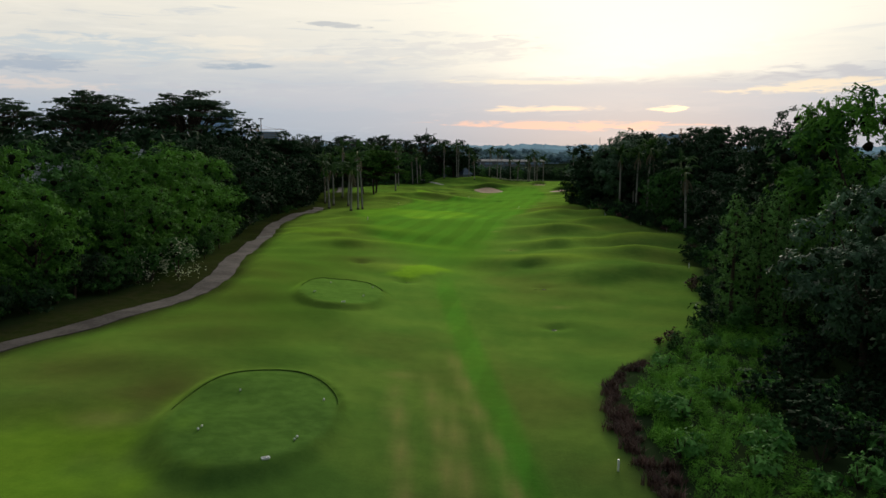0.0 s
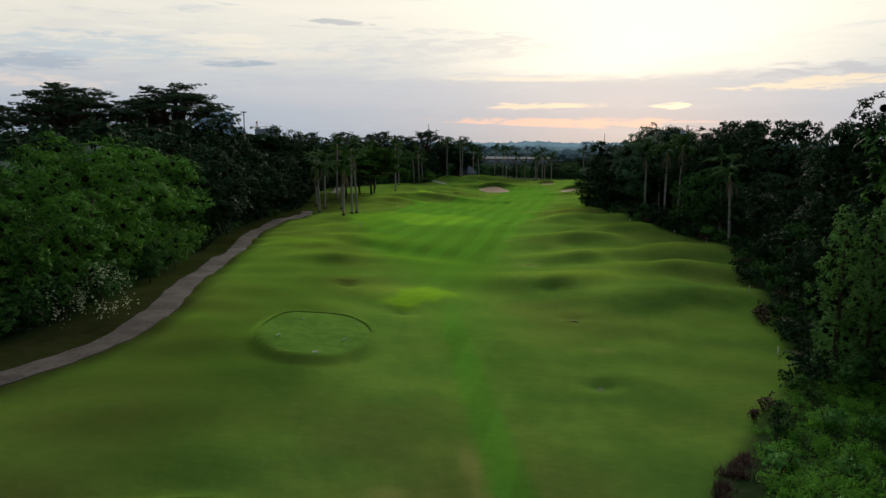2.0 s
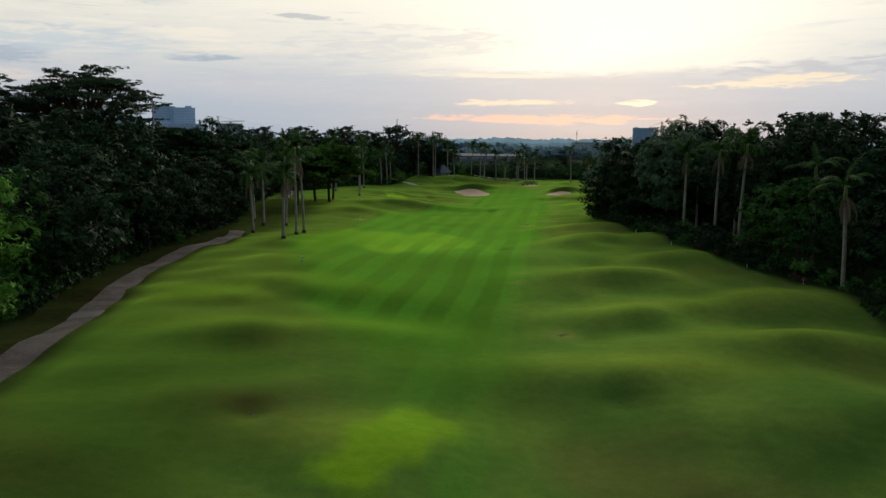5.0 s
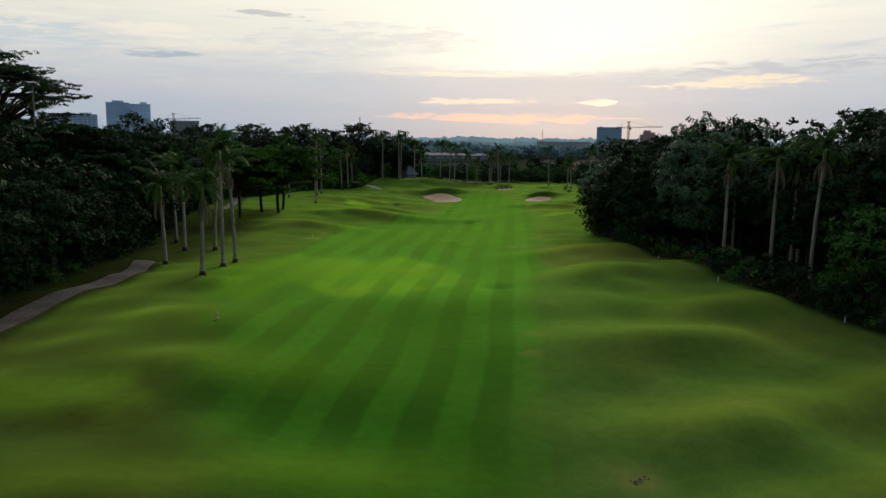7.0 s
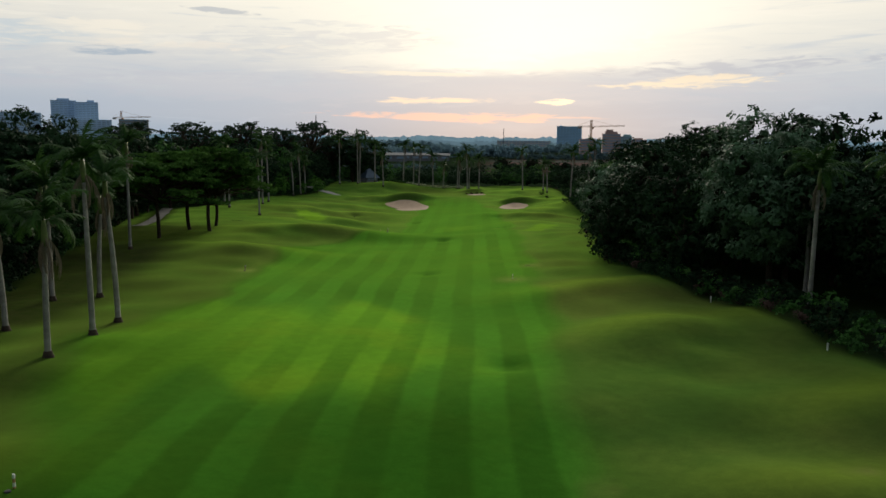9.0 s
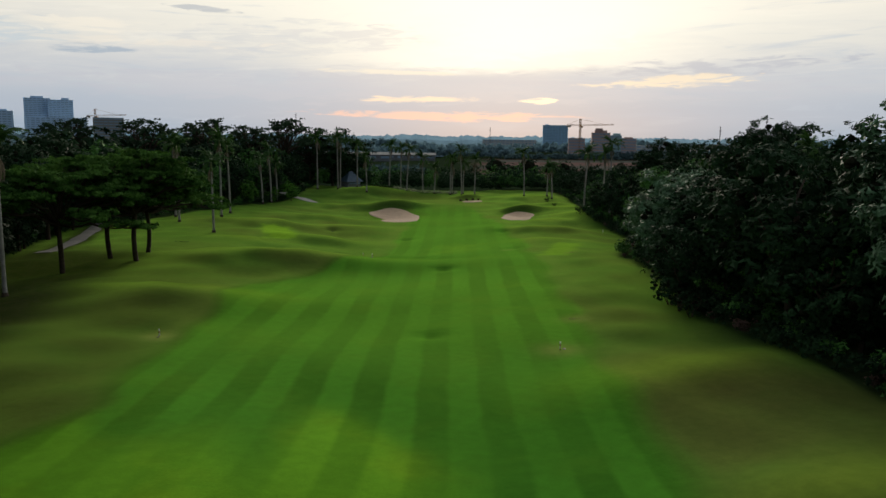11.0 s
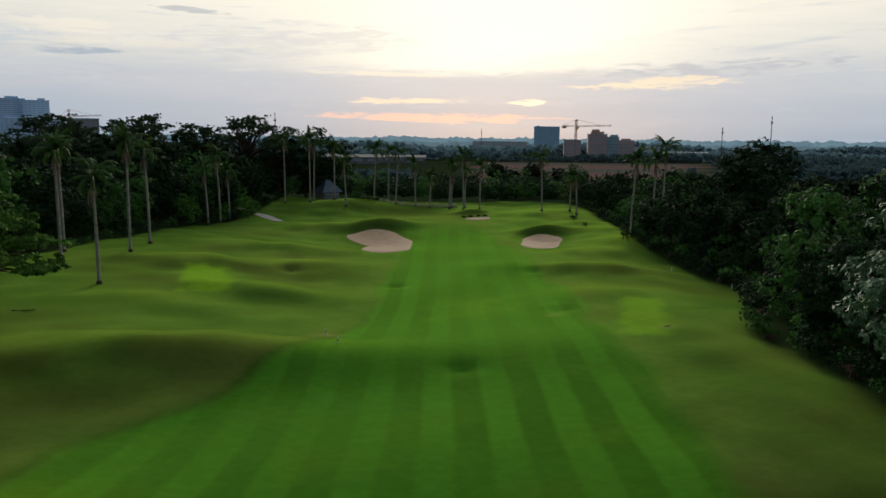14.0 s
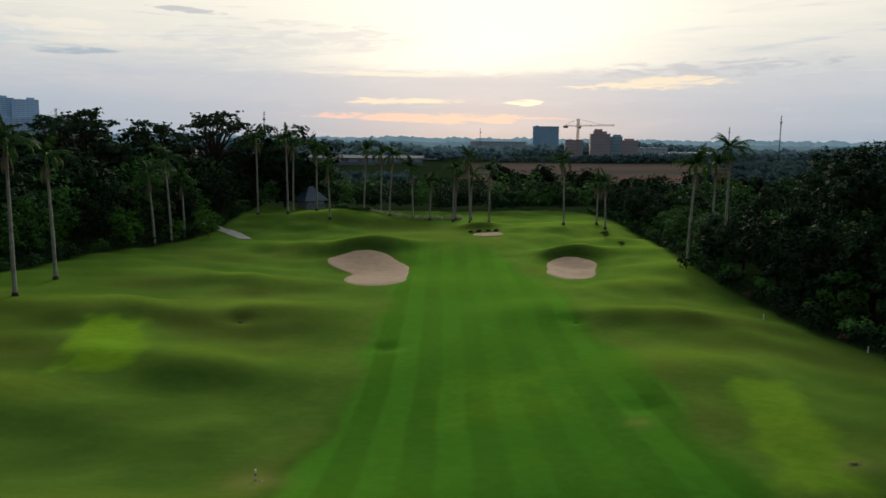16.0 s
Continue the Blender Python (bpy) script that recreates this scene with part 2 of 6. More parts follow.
def grass_material():
    m, tree, p = material("turf")
    k = Nodes(tree)
    pos = k.place()

    def mask(name):
        n = tree.nodes.new("ShaderNodeAttribute")
        n.attribute_name = name
        return n.outputs["Fac"]

    sep = tree.nodes.new("ShaderNodeSeparateXYZ")
    k.link(pos, sep.inputs[0])
    x, y = sep.outputs[0], sep.outputs[1]
    wide, mid, fine, blade = k.noise(0.035, 4, pos), k.noise(0.16, 5, pos), k.noise(1.3, 5, pos), k.noise(9.0, 4, pos, 0.7)
    # rough: olive; browner thin patches, some for tree shade; crests yellower, as if lit
    rough = k.mix(k.range(mid, 0.35, 0.68), (0.048, 0.102, 0.020), (0.088, 0.145, 0.027))
    rough = k.mix(k.math("MULTIPLY", k.range(wide, 0.48, 0.62), 0.6), rough, (0.088, 0.080, 0.026))
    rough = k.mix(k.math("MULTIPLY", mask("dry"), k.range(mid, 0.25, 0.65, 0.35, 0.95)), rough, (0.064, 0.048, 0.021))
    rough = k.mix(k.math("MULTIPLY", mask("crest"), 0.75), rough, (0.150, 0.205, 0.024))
    # fairway: mown in broad lanes
    a = radians(10.3)
    lane = k.math("SUBTRACT", k.math("MULTIPLY", x, math.cos(a)), k.math("MULTIPLY", y, math.sin(a)))
    wob = k.math("MULTIPLY", k.math("SUBTRACT", wide, 0.5), 2.0)
    wave = k.math("SINE", k.math("MULTIPLY", k.math("ADD", lane, wob), math.pi / 1.85))
    wave = k.math("MULTIPLY_ADD", k.math("SUBTRACT", k.range(wave, -0.4, 0.4), 0.5), k.range(k.noise(0.055, 3, pos), 0.35, 0.65, 0.25, 1.0))
    wave.node.inputs[2].default_value = 0.5
    fair = k.mix(wave, (0.022, 0.108, 0.010), (0.043, 0.184, 0.016))
    fair = k.mix(k.math("MULTIPLY", k.range(mid, 0.45, 0.7), 0.35), fair, (0.060, 0.150, 0.012))
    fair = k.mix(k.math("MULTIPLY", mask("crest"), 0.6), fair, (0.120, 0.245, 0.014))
    fair = k.mix(mask("lush"), fair, k.mix(1.0, fair, (3.4, 1.9, 1.1), "MULTIPLY"))
    col = k.mix(mask("fairway"), rough, fair)
    # turf dimmed in colour, standing in for shade and dimmer light
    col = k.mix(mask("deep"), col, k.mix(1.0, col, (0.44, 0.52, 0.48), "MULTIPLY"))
    # dark rims drawn in colour where shade lies along the edges
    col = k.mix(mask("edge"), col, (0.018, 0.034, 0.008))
    col = k.mix(mask("tee"), col, k.mix(k.range(fine, 0.3, 0.7), (0.040, 0.090, 0.020), (0.058, 0.115, 0.026)))
    col = k.mix(mask("bright"), col, k.mix(fine, (0.115, 0.245, 0.010), (0.150, 0.275, 0.014)))
    col = k.mix(mask("soil_shade"), col, k.mix(k.range(fine, 0.35, 0.65), (0.034, 0.026, 0.016), (0.015, 0.016, 0.008)))
    col = k.mix(mask("worn"), col, k.mix(fine, (0.21, 0.18, 0.065), (0.15, 0.16, 0.045)))
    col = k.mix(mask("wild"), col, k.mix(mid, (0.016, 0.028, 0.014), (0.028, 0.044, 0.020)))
    # bare field, its brown greyed in colour for the haze over it
    col = k.mix(mask("field"), col, k.mix(k.range(mask("lane"), 0.45, 0.6), (0.170, 0.108, 0.094), (0.110, 0.108, 0.092)))
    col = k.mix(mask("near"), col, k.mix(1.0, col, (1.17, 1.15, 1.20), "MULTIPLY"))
    # blades
    tint = k.mix(k.range(fine, 0.3, 0.72), (0.90, 0.91, 0.91), (1.08, 1.07, 1.05))
    col = k.mix(1.0, col, tint, "MULTIPLY")
    grain = k.mix(k.range(blade, 0.25, 0.75), (0.91, 0.91, 0.91), (1.07, 1.07, 1.07))
    col = k.mix(1.0, col, grain, "MULTIPLY")
    col = k.mix(1.0, col, (0.77, 0.77, 0.78), "MULTIPLY")
    k.link(col, p.inputs["Base Color"])
    p.inputs["Roughness"].default_value = 0.95
    p.inputs["Specular IOR Level"].default_value = 0.0
    # blades standing on edge catch the light from behind
    p.inputs["Sheen Roughness"].default_value = 0.35
    k.link(k.math("MULTIPLY", k.math("SUBTRACT", 1.0, k.math("MAXIMUM", k.math("MAXIMUM", mask("field"), mask("wild")), mask("soil_shade"))), 1.0), p.inputs["Sheen Weight"])
    k.link(k.mix(0.29, col, (0.45, 0.9, 0.10)), p.inputs["Sheen Tint"])
    k.bump(k.math("ADD", k.math("MULTIPLY", fine, 0.7), k.math("MULTIPLY", blade, 0.3)), 0.25, 0.10, p)
    return m


TURF = grass_material()
SAND = plain("sand", (0.42, 0.30, 0.205), (0.34, 0.24, 0.165), 0.8, 0.95, bump=0.3, spec=0.1)
ASPHALT = plain("worn_asphalt", (0.084, 0.072, 0.067), (0.040, 0.034, 0.031), 0.45, 0.92, bump=0.4, spec=0.15)
CONCRETE = plain("pale_concrete", (0.36, 0.34, 0.32), (0.27, 0.26, 0.24), 1.0, 0.9)
BARK = plain("bark", (0.075, 0.055, 0.04), (0.04, 0.03, 0.023), 2.5, 0.95, bump=0.6, spec=0.1)
PALM_BARK = plain("palm_bark", (0.36, 0.34, 0.31), (0.21, 0.195, 0.175), 1.4, 0.9, bump=0.4, spec=0.1)
PALM_SHAFT = plain("palm_crownshaft", (0.10, 0.15, 0.04), (0.16, 0.20, 0.06), 1.2, 0.5)
PATH_GREY = plain("grey_path", (0.11, 0.105, 0.10), (0.07, 0.068, 0.064), 0.6, 0.92)
STONE = plain("weathered_concrete", (0.075, 0.075, 0.062), (0.045, 0.048, 0.036), 2.0, 0.95)
WHITE = plain("white_paint", (0.78, 0.78, 0.75), (0.66, 0.66, 0.62), 3.0, 0.5)
IRON = plain("dark_iron", (0.03, 0.03, 0.03), (0.06, 0.055, 0.05), 3.0, 0.6)
# dark green of the tee rim strips, which stand in for a shadow line
RIM_SHADE = plain("rim_shade", (0.040, 0.082, 0.018), (0.060, 0.110, 0.024), 2.0, 0.95, spec=0.0)
LEAF_DARK = foliage("leaf_dark", (0.002, 0.009, 0.004), (0.029, 0.068, 0.027), 0.75, 0.08, 0.05)
# near-black for crown cores: shade between the tufts, put into the colour
CORE_SHADE = plain("core_shade", (0.010, 0.013, 0.007), (0.018, 0.018, 0.011), 2.0, 1.0, spec=0.0)
LEAF_MID = foliage("leaf_mid", (0.006, 0.026, 0.008), (0.074, 0.190, 0.042), 0.75, 0.16, 0.05)
LEAF_BRIGHT = foliage("leaf_bright", (0.005, 0.030, 0.007), (0.112, 0.285, 0.036), 0.75, 0.2, 0.05)
LEAF_WEED = foliage("leaf_weed", (0.016, 0.080, 0.010), (0.195, 0.465, 0.055), 0.8, 0.35, 0.03)
LEAF_LARGE = foliage("leaf_large", (0.030, 0.120, 0.022), (0.160, 0.370, 0.085), 0.7, 0.22, 0.06)
LEAF_VINE = foliage("leaf_vine", (0.006, 0.026, 0.007), (0.150, 0.320, 0.080), 0.8, 0.18, 0.04)
LEAF_SILVER = foliage("leaf_silver", (0.004, 0.016, 0.006), (0.105, 0.205, 0.105), 0.6, 0.10, 0.12)
LEAF_PURPLE = foliage("leaf_purple", (0.008, 0.006, 0.005), (0.165, 0.098, 0.080), 0.7, 0.12, 0.1)
LEAF_UMBRELLA = foliage("leaf_umbrella", (0.010, 0.040, 0.008), (0.100, 0.215, 0.038), 0.8, 0.2, 0.03)
LEAF_PALE = foliage("leaf_pale", (0.20, 0.27, 0.12), (0.68, 0.70, 0.50), 0.8, 0.2, 0.03)
LEAF_FEATHER = foliage("leaf_feather", (0.022, 0.044, 0.024), (0.062, 0.104, 0.056), 0.8, 0.2, 0.03)
# far belts: pale blue-green leaf tones with distance haze painted in
LEAF_HAZE_THIN = foliage("leaf_haze_thin", (0.066, 0.114, 0.122), (0.105, 0.165, 0.170), 0.9, 0.2, 0.0)
LEAF_HAZE = foliage("leaf_haze", (0.170, 0.270, 0.310), (0.205, 0.315, 0.355), 0.9, 0.3, 0.0)
FROND = foliage("palm_frond", (0.013, 0.042, 0.011), (0.060, 0.135, 0.028), 0.65, 0.25, 0.08)
FROND_DRY = foliage("dry_frond", (0.11, 0.09, 0.06), (0.22, 0.18, 0.13), 0.8, 0.1, 0.05)
# far walls and glazing tinted bluer and lighter, haze painted into them
WALL_HAZE_BLUE = plain("haze_blue_render", (0.55, 0.72, 0.92), (0.48, 0.65, 0.86), 0.05, 0.85)
WALL_BLUE = plain("blue_cladding", (0.42, 0.70, 0.95), (0.36, 0.62, 0.88), 0.05, 0.5)
WALL_RUST = plain("terracotta_render", (0.62, 0.44, 0.40), (0.54, 0.39, 0.36), 0.05, 0.85)
WALL_WHITE = plain("white_render", (0.62, 0.63, 0.64), (0.52, 0.53, 0.55), 0.2, 0.8)
ROOF_GREY = plain("grey_roof_sheet", (0.22, 0.23, 0.25), (0.16, 0.17, 0.19), 0.4, 0.6)
ROOF_BLUE = plain("blue_roof_tile", (0.07, 0.11, 0.16), (0.05, 0.08, 0.12), 1.0, 0.5)
GLASS_DARK = plain("dark_glazing", (0.30, 0.44, 0.60), (0.26, 0.38, 0.52), 0.1, 0.3, spec=0.5)
GLASS_PALE = plain("pale_glazing", (0.40, 0.60, 0.64), (0.34, 0.52, 0.58), 0.1, 0.35, spec=0.5)
STEEL_YELLOW = plain("painted_steel", (0.42, 0.24, 0.10), (0.34, 0.19, 0.08), 0.3, 0.5)

# ---- helpers for meshes ----
def mesh_of(name, verts, faces, mats=(), smooth=False):
    me = bpy.data.meshes.new(name)
    me.from_pydata([tuple(map(float, v)) for v in verts], [], faces)
    for m in mats:
        me.materials.append(m)
    if smooth:
        me.polygons.foreach_set("use_smooth", [True] * len(me.polygons))
    me.update()
    return me


def part(name, bm, mat, parent, label=""):
    """Links a bmesh (or a mesh) as one object under a thing."""
    me = bm
    if isinstance(bm, bmesh.types.BMesh):
        me = bpy.data.meshes.new(name)
        bm.to_mesh(me)
        bm.free()
    if mat is not None and not me.materials:
        me.materials.append(mat)
    ob = new(name, me)
    ob.parent = parent
    return tagged(ob, label)


def thing(name, m, label, category, group="", kind=""):
    e = new(name)
    e.matrix_basis = m
    return tagged(e, label, category, group, kind)


def spline(points, n):
    """A smooth line through a few points, with n steps a stretch."""
    p = [np.array(q, float) for q in points]
    p = [2 * p[0] - p[1], *p, 2 * p[-1] - p[-2]]
    out = []
    for i in range(1, len(p) - 2):
        for s in np.arange(n) / n:
            a, b, c, d = p[i - 1 : i + 3]
            out.append(0.5 * (2 * b + (c - a) * s + (2 * a - 5 * b + 4 * c - d) * s**2 + (3 * b - a - 3 * c + d) * s**3))
    return np.array([*out, p[-2]])


def lathe(profile, sides=10, ends=True):
    """Verts and faces of a turned shape: rows of radius, height, and a shift in x and y."""
    v, f = [], []
    for r, z, dx, dy in profile:
        v += [(dx + r * math.cos(2 * math.pi * i / sides), dy + r * math.sin(2 * math.pi * i / sides), z) for i in range(sides)]
    for j in range(len(profile) - 1):
        for i in range(sides):
            a, b = j * sides + i, j * sides + (i + 1) % sides
            f.append((a, b, b + sides, a + sides))
    if ends:
        f += [tuple(range(sides))[::-1], tuple(range((len(profile) - 1) * sides, len(profile) * sides))]
    return v, f


def box(bm, x0, y0, z0, x1, y1, z1):
    r = bmesh.ops.create_cube(bm, size=1.0)
    bmesh.ops.transform(bm, verts=r["verts"], matrix=Matrix.Translation(((x0 + x1) / 2, (y0 + y1) / 2, (z0 + z1) / 2)) @ Matrix.Diagonal((x1 - x0, y1 - y0, z1 - z0, 1)))
    return bm


# ---- ground ----
# ground height: three long profiles, blended across, plus mounds
KY = [-80, 0, 35, 65, 85, 105, 125, 145, 170, 195, 220, 250, 280, 300, 322, 345, 365, 400, 460]
KL = [2.2, 2.2, 2.2, 2.4, 2.1, 1.8, 1.9, 2.0, 1.5, 1.1, 0.9, 0.6, 0.5, 0.3, 0.0, 1.6, 1.6, -2.0, -7.0]
KM = [0.2, 0.2, 0.2, -0.6, -0.6, -0.3, 0.7, 0.9, 0.2, -0.6, -1.4, -2.6, -2.5, -2.4, -1.8, -0.3, 0.0, -3.0, -7.0]
KR = [-1.0, -1.0, -1.0, -1.0, -0.9, 0.3, 1.2, 1.6, 1.2, 0.9, 0.2, -1.7, -1.9, -2.0, -1.2, -0.6, -1.2, -4.0, -7.0]
# mounds: x, y, height, length along, length across, turn of the long axis from +x in degrees
MOUNDS = [
    (-2.8, 84, 0.75, 5, 4, 20),
    (13, 95, 1.0, 9, 4.5, -8), (23, 88, 1.1, 10, 4, 5), (24, 101, 1.2, 8, 4, -5), (17, 110, 1.0, 7, 4, 8),
    (29, 113, 0.9, 6, 4, 0), (19, 124, 0.9, 7, 4, -10), (28, 133, 1.0, 7, 4.5, 12), (33, 151, 0.6, 5, 5, 0),
    (14, 137, 0.4, 8, 5, 0), (22, 150, 0.9, 7, 5, 15), (24, 168, 0.8, 9, 5, 10), (-14, 101, 0.9, 7, 4, 12),
    (-11, 117, 0.8, 8, 5, -12), (-16, 128, 0.7, 6, 5, 0), (-4, 104, 0.6, 6, 4, 0),
    (-2, 223, 1.5, 15, 6, 8), (-14, 196, 0.9, 11, 6, 0), (1, 253, 1.0, 8, 5, -10), (-8, 268, 1.0, 9, 5, 12),
    (6, 272, 0.8, 7, 5, 0), (2, 288, 0.9, 8, 4.5, 0), (9, 316, 0.8, 8, 5, -6), (-10, 243, 0.6, 6, 5, 0),
    (42, 262, 1.0, 7, 5, -15), (38, 245, 0.8, 6, 6, 0), (47, 277, 0.7, 6, 5, 0), (33, 268, 0.4, 7, 5, 0),
    (20, 315.5, 1.4, 6.5, 3.2, 8), (48.8, 304.5, 1.4, 5.5, 3.0, -8), (57, 330, 1.0, 9, 7, 0), (60, 312, 0.8, 6, 5, 0),
    (15, 345, 1.6, 12, 8, 0), (42, 335, 0.8, 4, 2.5, 0), (28, 335, -0.6, 10, 6, 0),
    (17.8, 298, -0.6, 6.5, 10, 0), (45.5, 293, -0.5, 4.5, 8, 0), (58, 284, 1.6, 7, 9, 0), (61, 300, 1.2, 7, 9, 0),
]


DRAINS = [(9.6, 144), (16.1, 219.6), (9.3, 61.4), (10.8, 80), (29.6, 237.5), (9.4, 184.2), (3.1, 267.1), (15.9, 258), (34.2, 262), (-3.8, 77.5), (10.3, 91.4), (-9.5, 86.5)]
TEES = [(-8.8, 34.6, 3.7, 6.6), (-8.9, 66.4, 3.5, 6.2)]


def blend(t):
    t = np.clip(t, 0.0, 1.0)
    return t * t * (3 - 2 * t)


def along(y, values):
    i = np.clip(np.searchsorted(KY, y) - 1, 0, len(KY) - 2)
    k, v = np.array(KY, float), np.array(values, float)
    return v[i] + (v[i + 1] - v[i]) * blend((y - k[i]) / (k[i + 1] - k[i]))


def height(x, y):
    x, y = np.asarray(x, float), np.asarray(y, float)
    left, mid, right = along(y, KL), along(y, KM), along(y, KR)
    z = left + (mid - left) * blend((x + 24) / 34) + (right - mid) * blend((x - 10) / 28)
    for mx, my, h, a, b, turn in MOUNDS:
        c, s = math.cos(radians(turn)), math.sin(radians(turn))
        u, v = (x - mx) * c + (y - my) * s, (y - my) * c - (x - mx) * s
        z = z + h * (1.2 if my > 160 else 1.12 if mx > 5 else 0.6) * np.exp(-(u / a) ** 2 - (v / b) ** 2)
    for dx, dy in DRAINS:
        z = z - 0.34 * np.exp(-((x - dx) ** 2 + (y - dy) ** 2) / 1.3)
    for tx, ty, a, b in TEES:
        z = z + 0.32 * blend((1.24 - np.hypot((x - tx) / a, (y - ty) / b)) / 0.2)
    ripple = 0.16 * np.sin(x * 0.23 + 1.1 * np.sin(y * 0.11)) * np.sin(y * 0.19 + 0.8 * np.sin(x * 0.13))
    lump = 0.11 * np.sin(0.47 * x + 0.21 * y + 1.3 * np.sin(0.17 * y)) * np.sin(0.43 * y - 0.19 * x + 1.1 * np.sin(0.21 * x + 2)) + 0.06 * np.sin(0.83 * x - 0.3 * y + 1) * np.sin(0.71 * y + 0.33 * x)
    centre = np.interp(y, [0, 60, 100, 140, 200, 240, 330], [0, 1, 1.5, 1, 8, 20, 32])
    ripple = ripple + lump * np.interp(y, [80, 100, 150, 190], [0.8, 1.3, 1.4, 1.1]) * blend((np.abs(x - centre) - np.interp(y, [0, 100, 140, 330], [3, 4, 13, 9])) / 6)
    far = blend((np.hypot(x - 10, y - 180) - 260) / 300)
    return z + ripple * (1 - far) - far * 7.0 * (1 - blend((y - 380) / 80))


# the mown fairway: left and right edge by distance
FY = [45, 58, 75, 92, 106, 120, 135, 150, 160, 167, 180, 205, 222, 229, 240, 269, 298, 325]
FL = [1.2, 0.3, -0.6, -3.5, -8.5, -12, -15, -17.5, -14.5, -10.5, -10, -6.5, 3.5, 8, 10.5, 16.8, 21.4, 25]
FR = [3.2, 3.2, 2.6, 3.4, 5.5, 8.2, 10.8, 14.4, 17, 18.6, 20.8, 26, 28.8, 30.4, 32.5, 36.2, 38, 36]


def fairway_mask(x, y):
    w = 0.5 * np.sin(y * 0.21) + 0.35 * np.sin(y * 0.53 + 1)
    inside = np.minimum(x - np.interp(y, FY, FL) - w, np.interp(y, FY, FR) - x + w)
    soft = np.interp(y, [100, 150, 180], [7.0, 3.0, 1.5])
    return blend(inside / soft + 0.5) * (0.35 * blend((y - 40) / 30) + 0.65 * blend((y - 80) / 32)) * blend((322 - y) / 22)


# cart path, and the edges of the two woods
CART_PATH = spline([(-47, 18), (-37, 27.5), (-28.6, 39), (-23.2, 50), (-21.2, 57), (-20.3, 63), (-20.6, 70), (-22.2, 80), (-23.4, 91), (-24.5, 103), (-26.7, 120), (-26.6, 134), (-24.8, 143), (-25.0, 152), (-28.5, 166), (-31.5, 182), (-32.3, 200), (-31.8, 220), (-32.2, 236), (-34.5, 258)], 8)
WOOD_L = spline([(-60, -20), (-50, 22), (-31, 44), (-27, 56), (-24.8, 68), (-26, 82), (-27.6, 97), (-29.8, 115), (-30, 133), (-29, 146), (-28.6, 158), (-29.5, 172), (-31.5, 188), (-34, 206), (-35.5, 225), (-36.5, 248), (-26, 275), (-17, 300), (-9, 318), (-4, 340), (0, 372)], 6)
WOOD_R = spline([(8.5, -20), (9, 22), (8.4, 36), (10, 44), (14.5, 52), (23.5, 66), (26.3, 76), (30.4, 89), (31.6, 98), (35.2, 108), (36.2, 116), (33.8, 125), (31.8, 134), (31.2, 146), (31.2, 158), (30.5, 176), (33.2, 191), (38.6, 212), (39.6, 220.5), (44, 229), (54, 246), (54, 255), (55.2, 263), (56.8, 272), (56.8, 281), (60.5, 295), (66.5, 318), (70, 336), (72, 360)], 6)


def away(x, y, line):
    """Distance to a line of points."""
    x, y = np.asarray(x, float), np.asarray(y, float)
    best = np.full(x.shape, 1e9)
    for a, b in zip(line[:-1], line[1:]):
        d = b - a
        t = np.clip(((x - a[0]) * d[0] + (y - a[1]) * d[1]) / (d @ d), 0, 1)
        best = np.minimum(best, np.hypot(x - a[0] - t * d[0], y - a[1] - t * d[1]))
    return best


def patch(x, y, cx, cy, a, b, turn=0.0, edge=0.5):
    """A rounded oblong, 1 inside."""
    c, s = math.cos(radians(turn)), math.sin(radians(turn))
    u, v = np.abs((x - cx) * c + (y - cy) * s) - a, np.abs((y - cy) * c - (x - cx) * s) - b
    return blend(0.5 - np.maximum(u, v) / (2 * edge))


# sand bunkers: centre, radii at even angles from +x anticlockwise, label
BUNKERS = [
    (17.8, 298.2, [5.6, 6.2, 6.5, 7.3, 9.0, 13.3, 13.7, 12.4, 11.4, 7.5, 3.6, 2.8, 2.5, 2.5, 3.0, 4.0, 8.0, 12.3, 13.6, 12.6, 8.5, 6.8, 6.0, 5.7], "large sand bunker with a lobed outline cut into the turf"),
    (45.2, 292.3, [3.0, 3.9, 7.1, 10.0, 9.7, 5.8, 4.2, 3.8, 3.9, 5.1, 7.1, 9.8, 6.2, 4.1, 3.1, 2.8], "kidney shaped sand bunker cut into a grassy bank"),
    (41.0, 325.0, [3.0, 2.6, 2.2, 2.6, 3.0, 2.4, 2.0, 2.4], "small sand bunker below a planted lip"),
]


def reach(radii, a):
    """A bunker's radius at an angle, rounded between the given ones."""
    n = len(radii)
    r = np.interp(np.arange(n * 4) / 4, np.arange(n + 1), [*radii, radii[0]])
    for _ in range(3):
        r = (np.roll(r, 1) + 2 * r + np.roll(r, -1)) / 4
    return np.interp(np.mod(a, 2 * math.pi) / (2 * math.pi) * n * 4, np.arange(n * 4 + 1), [*r, r[0]])


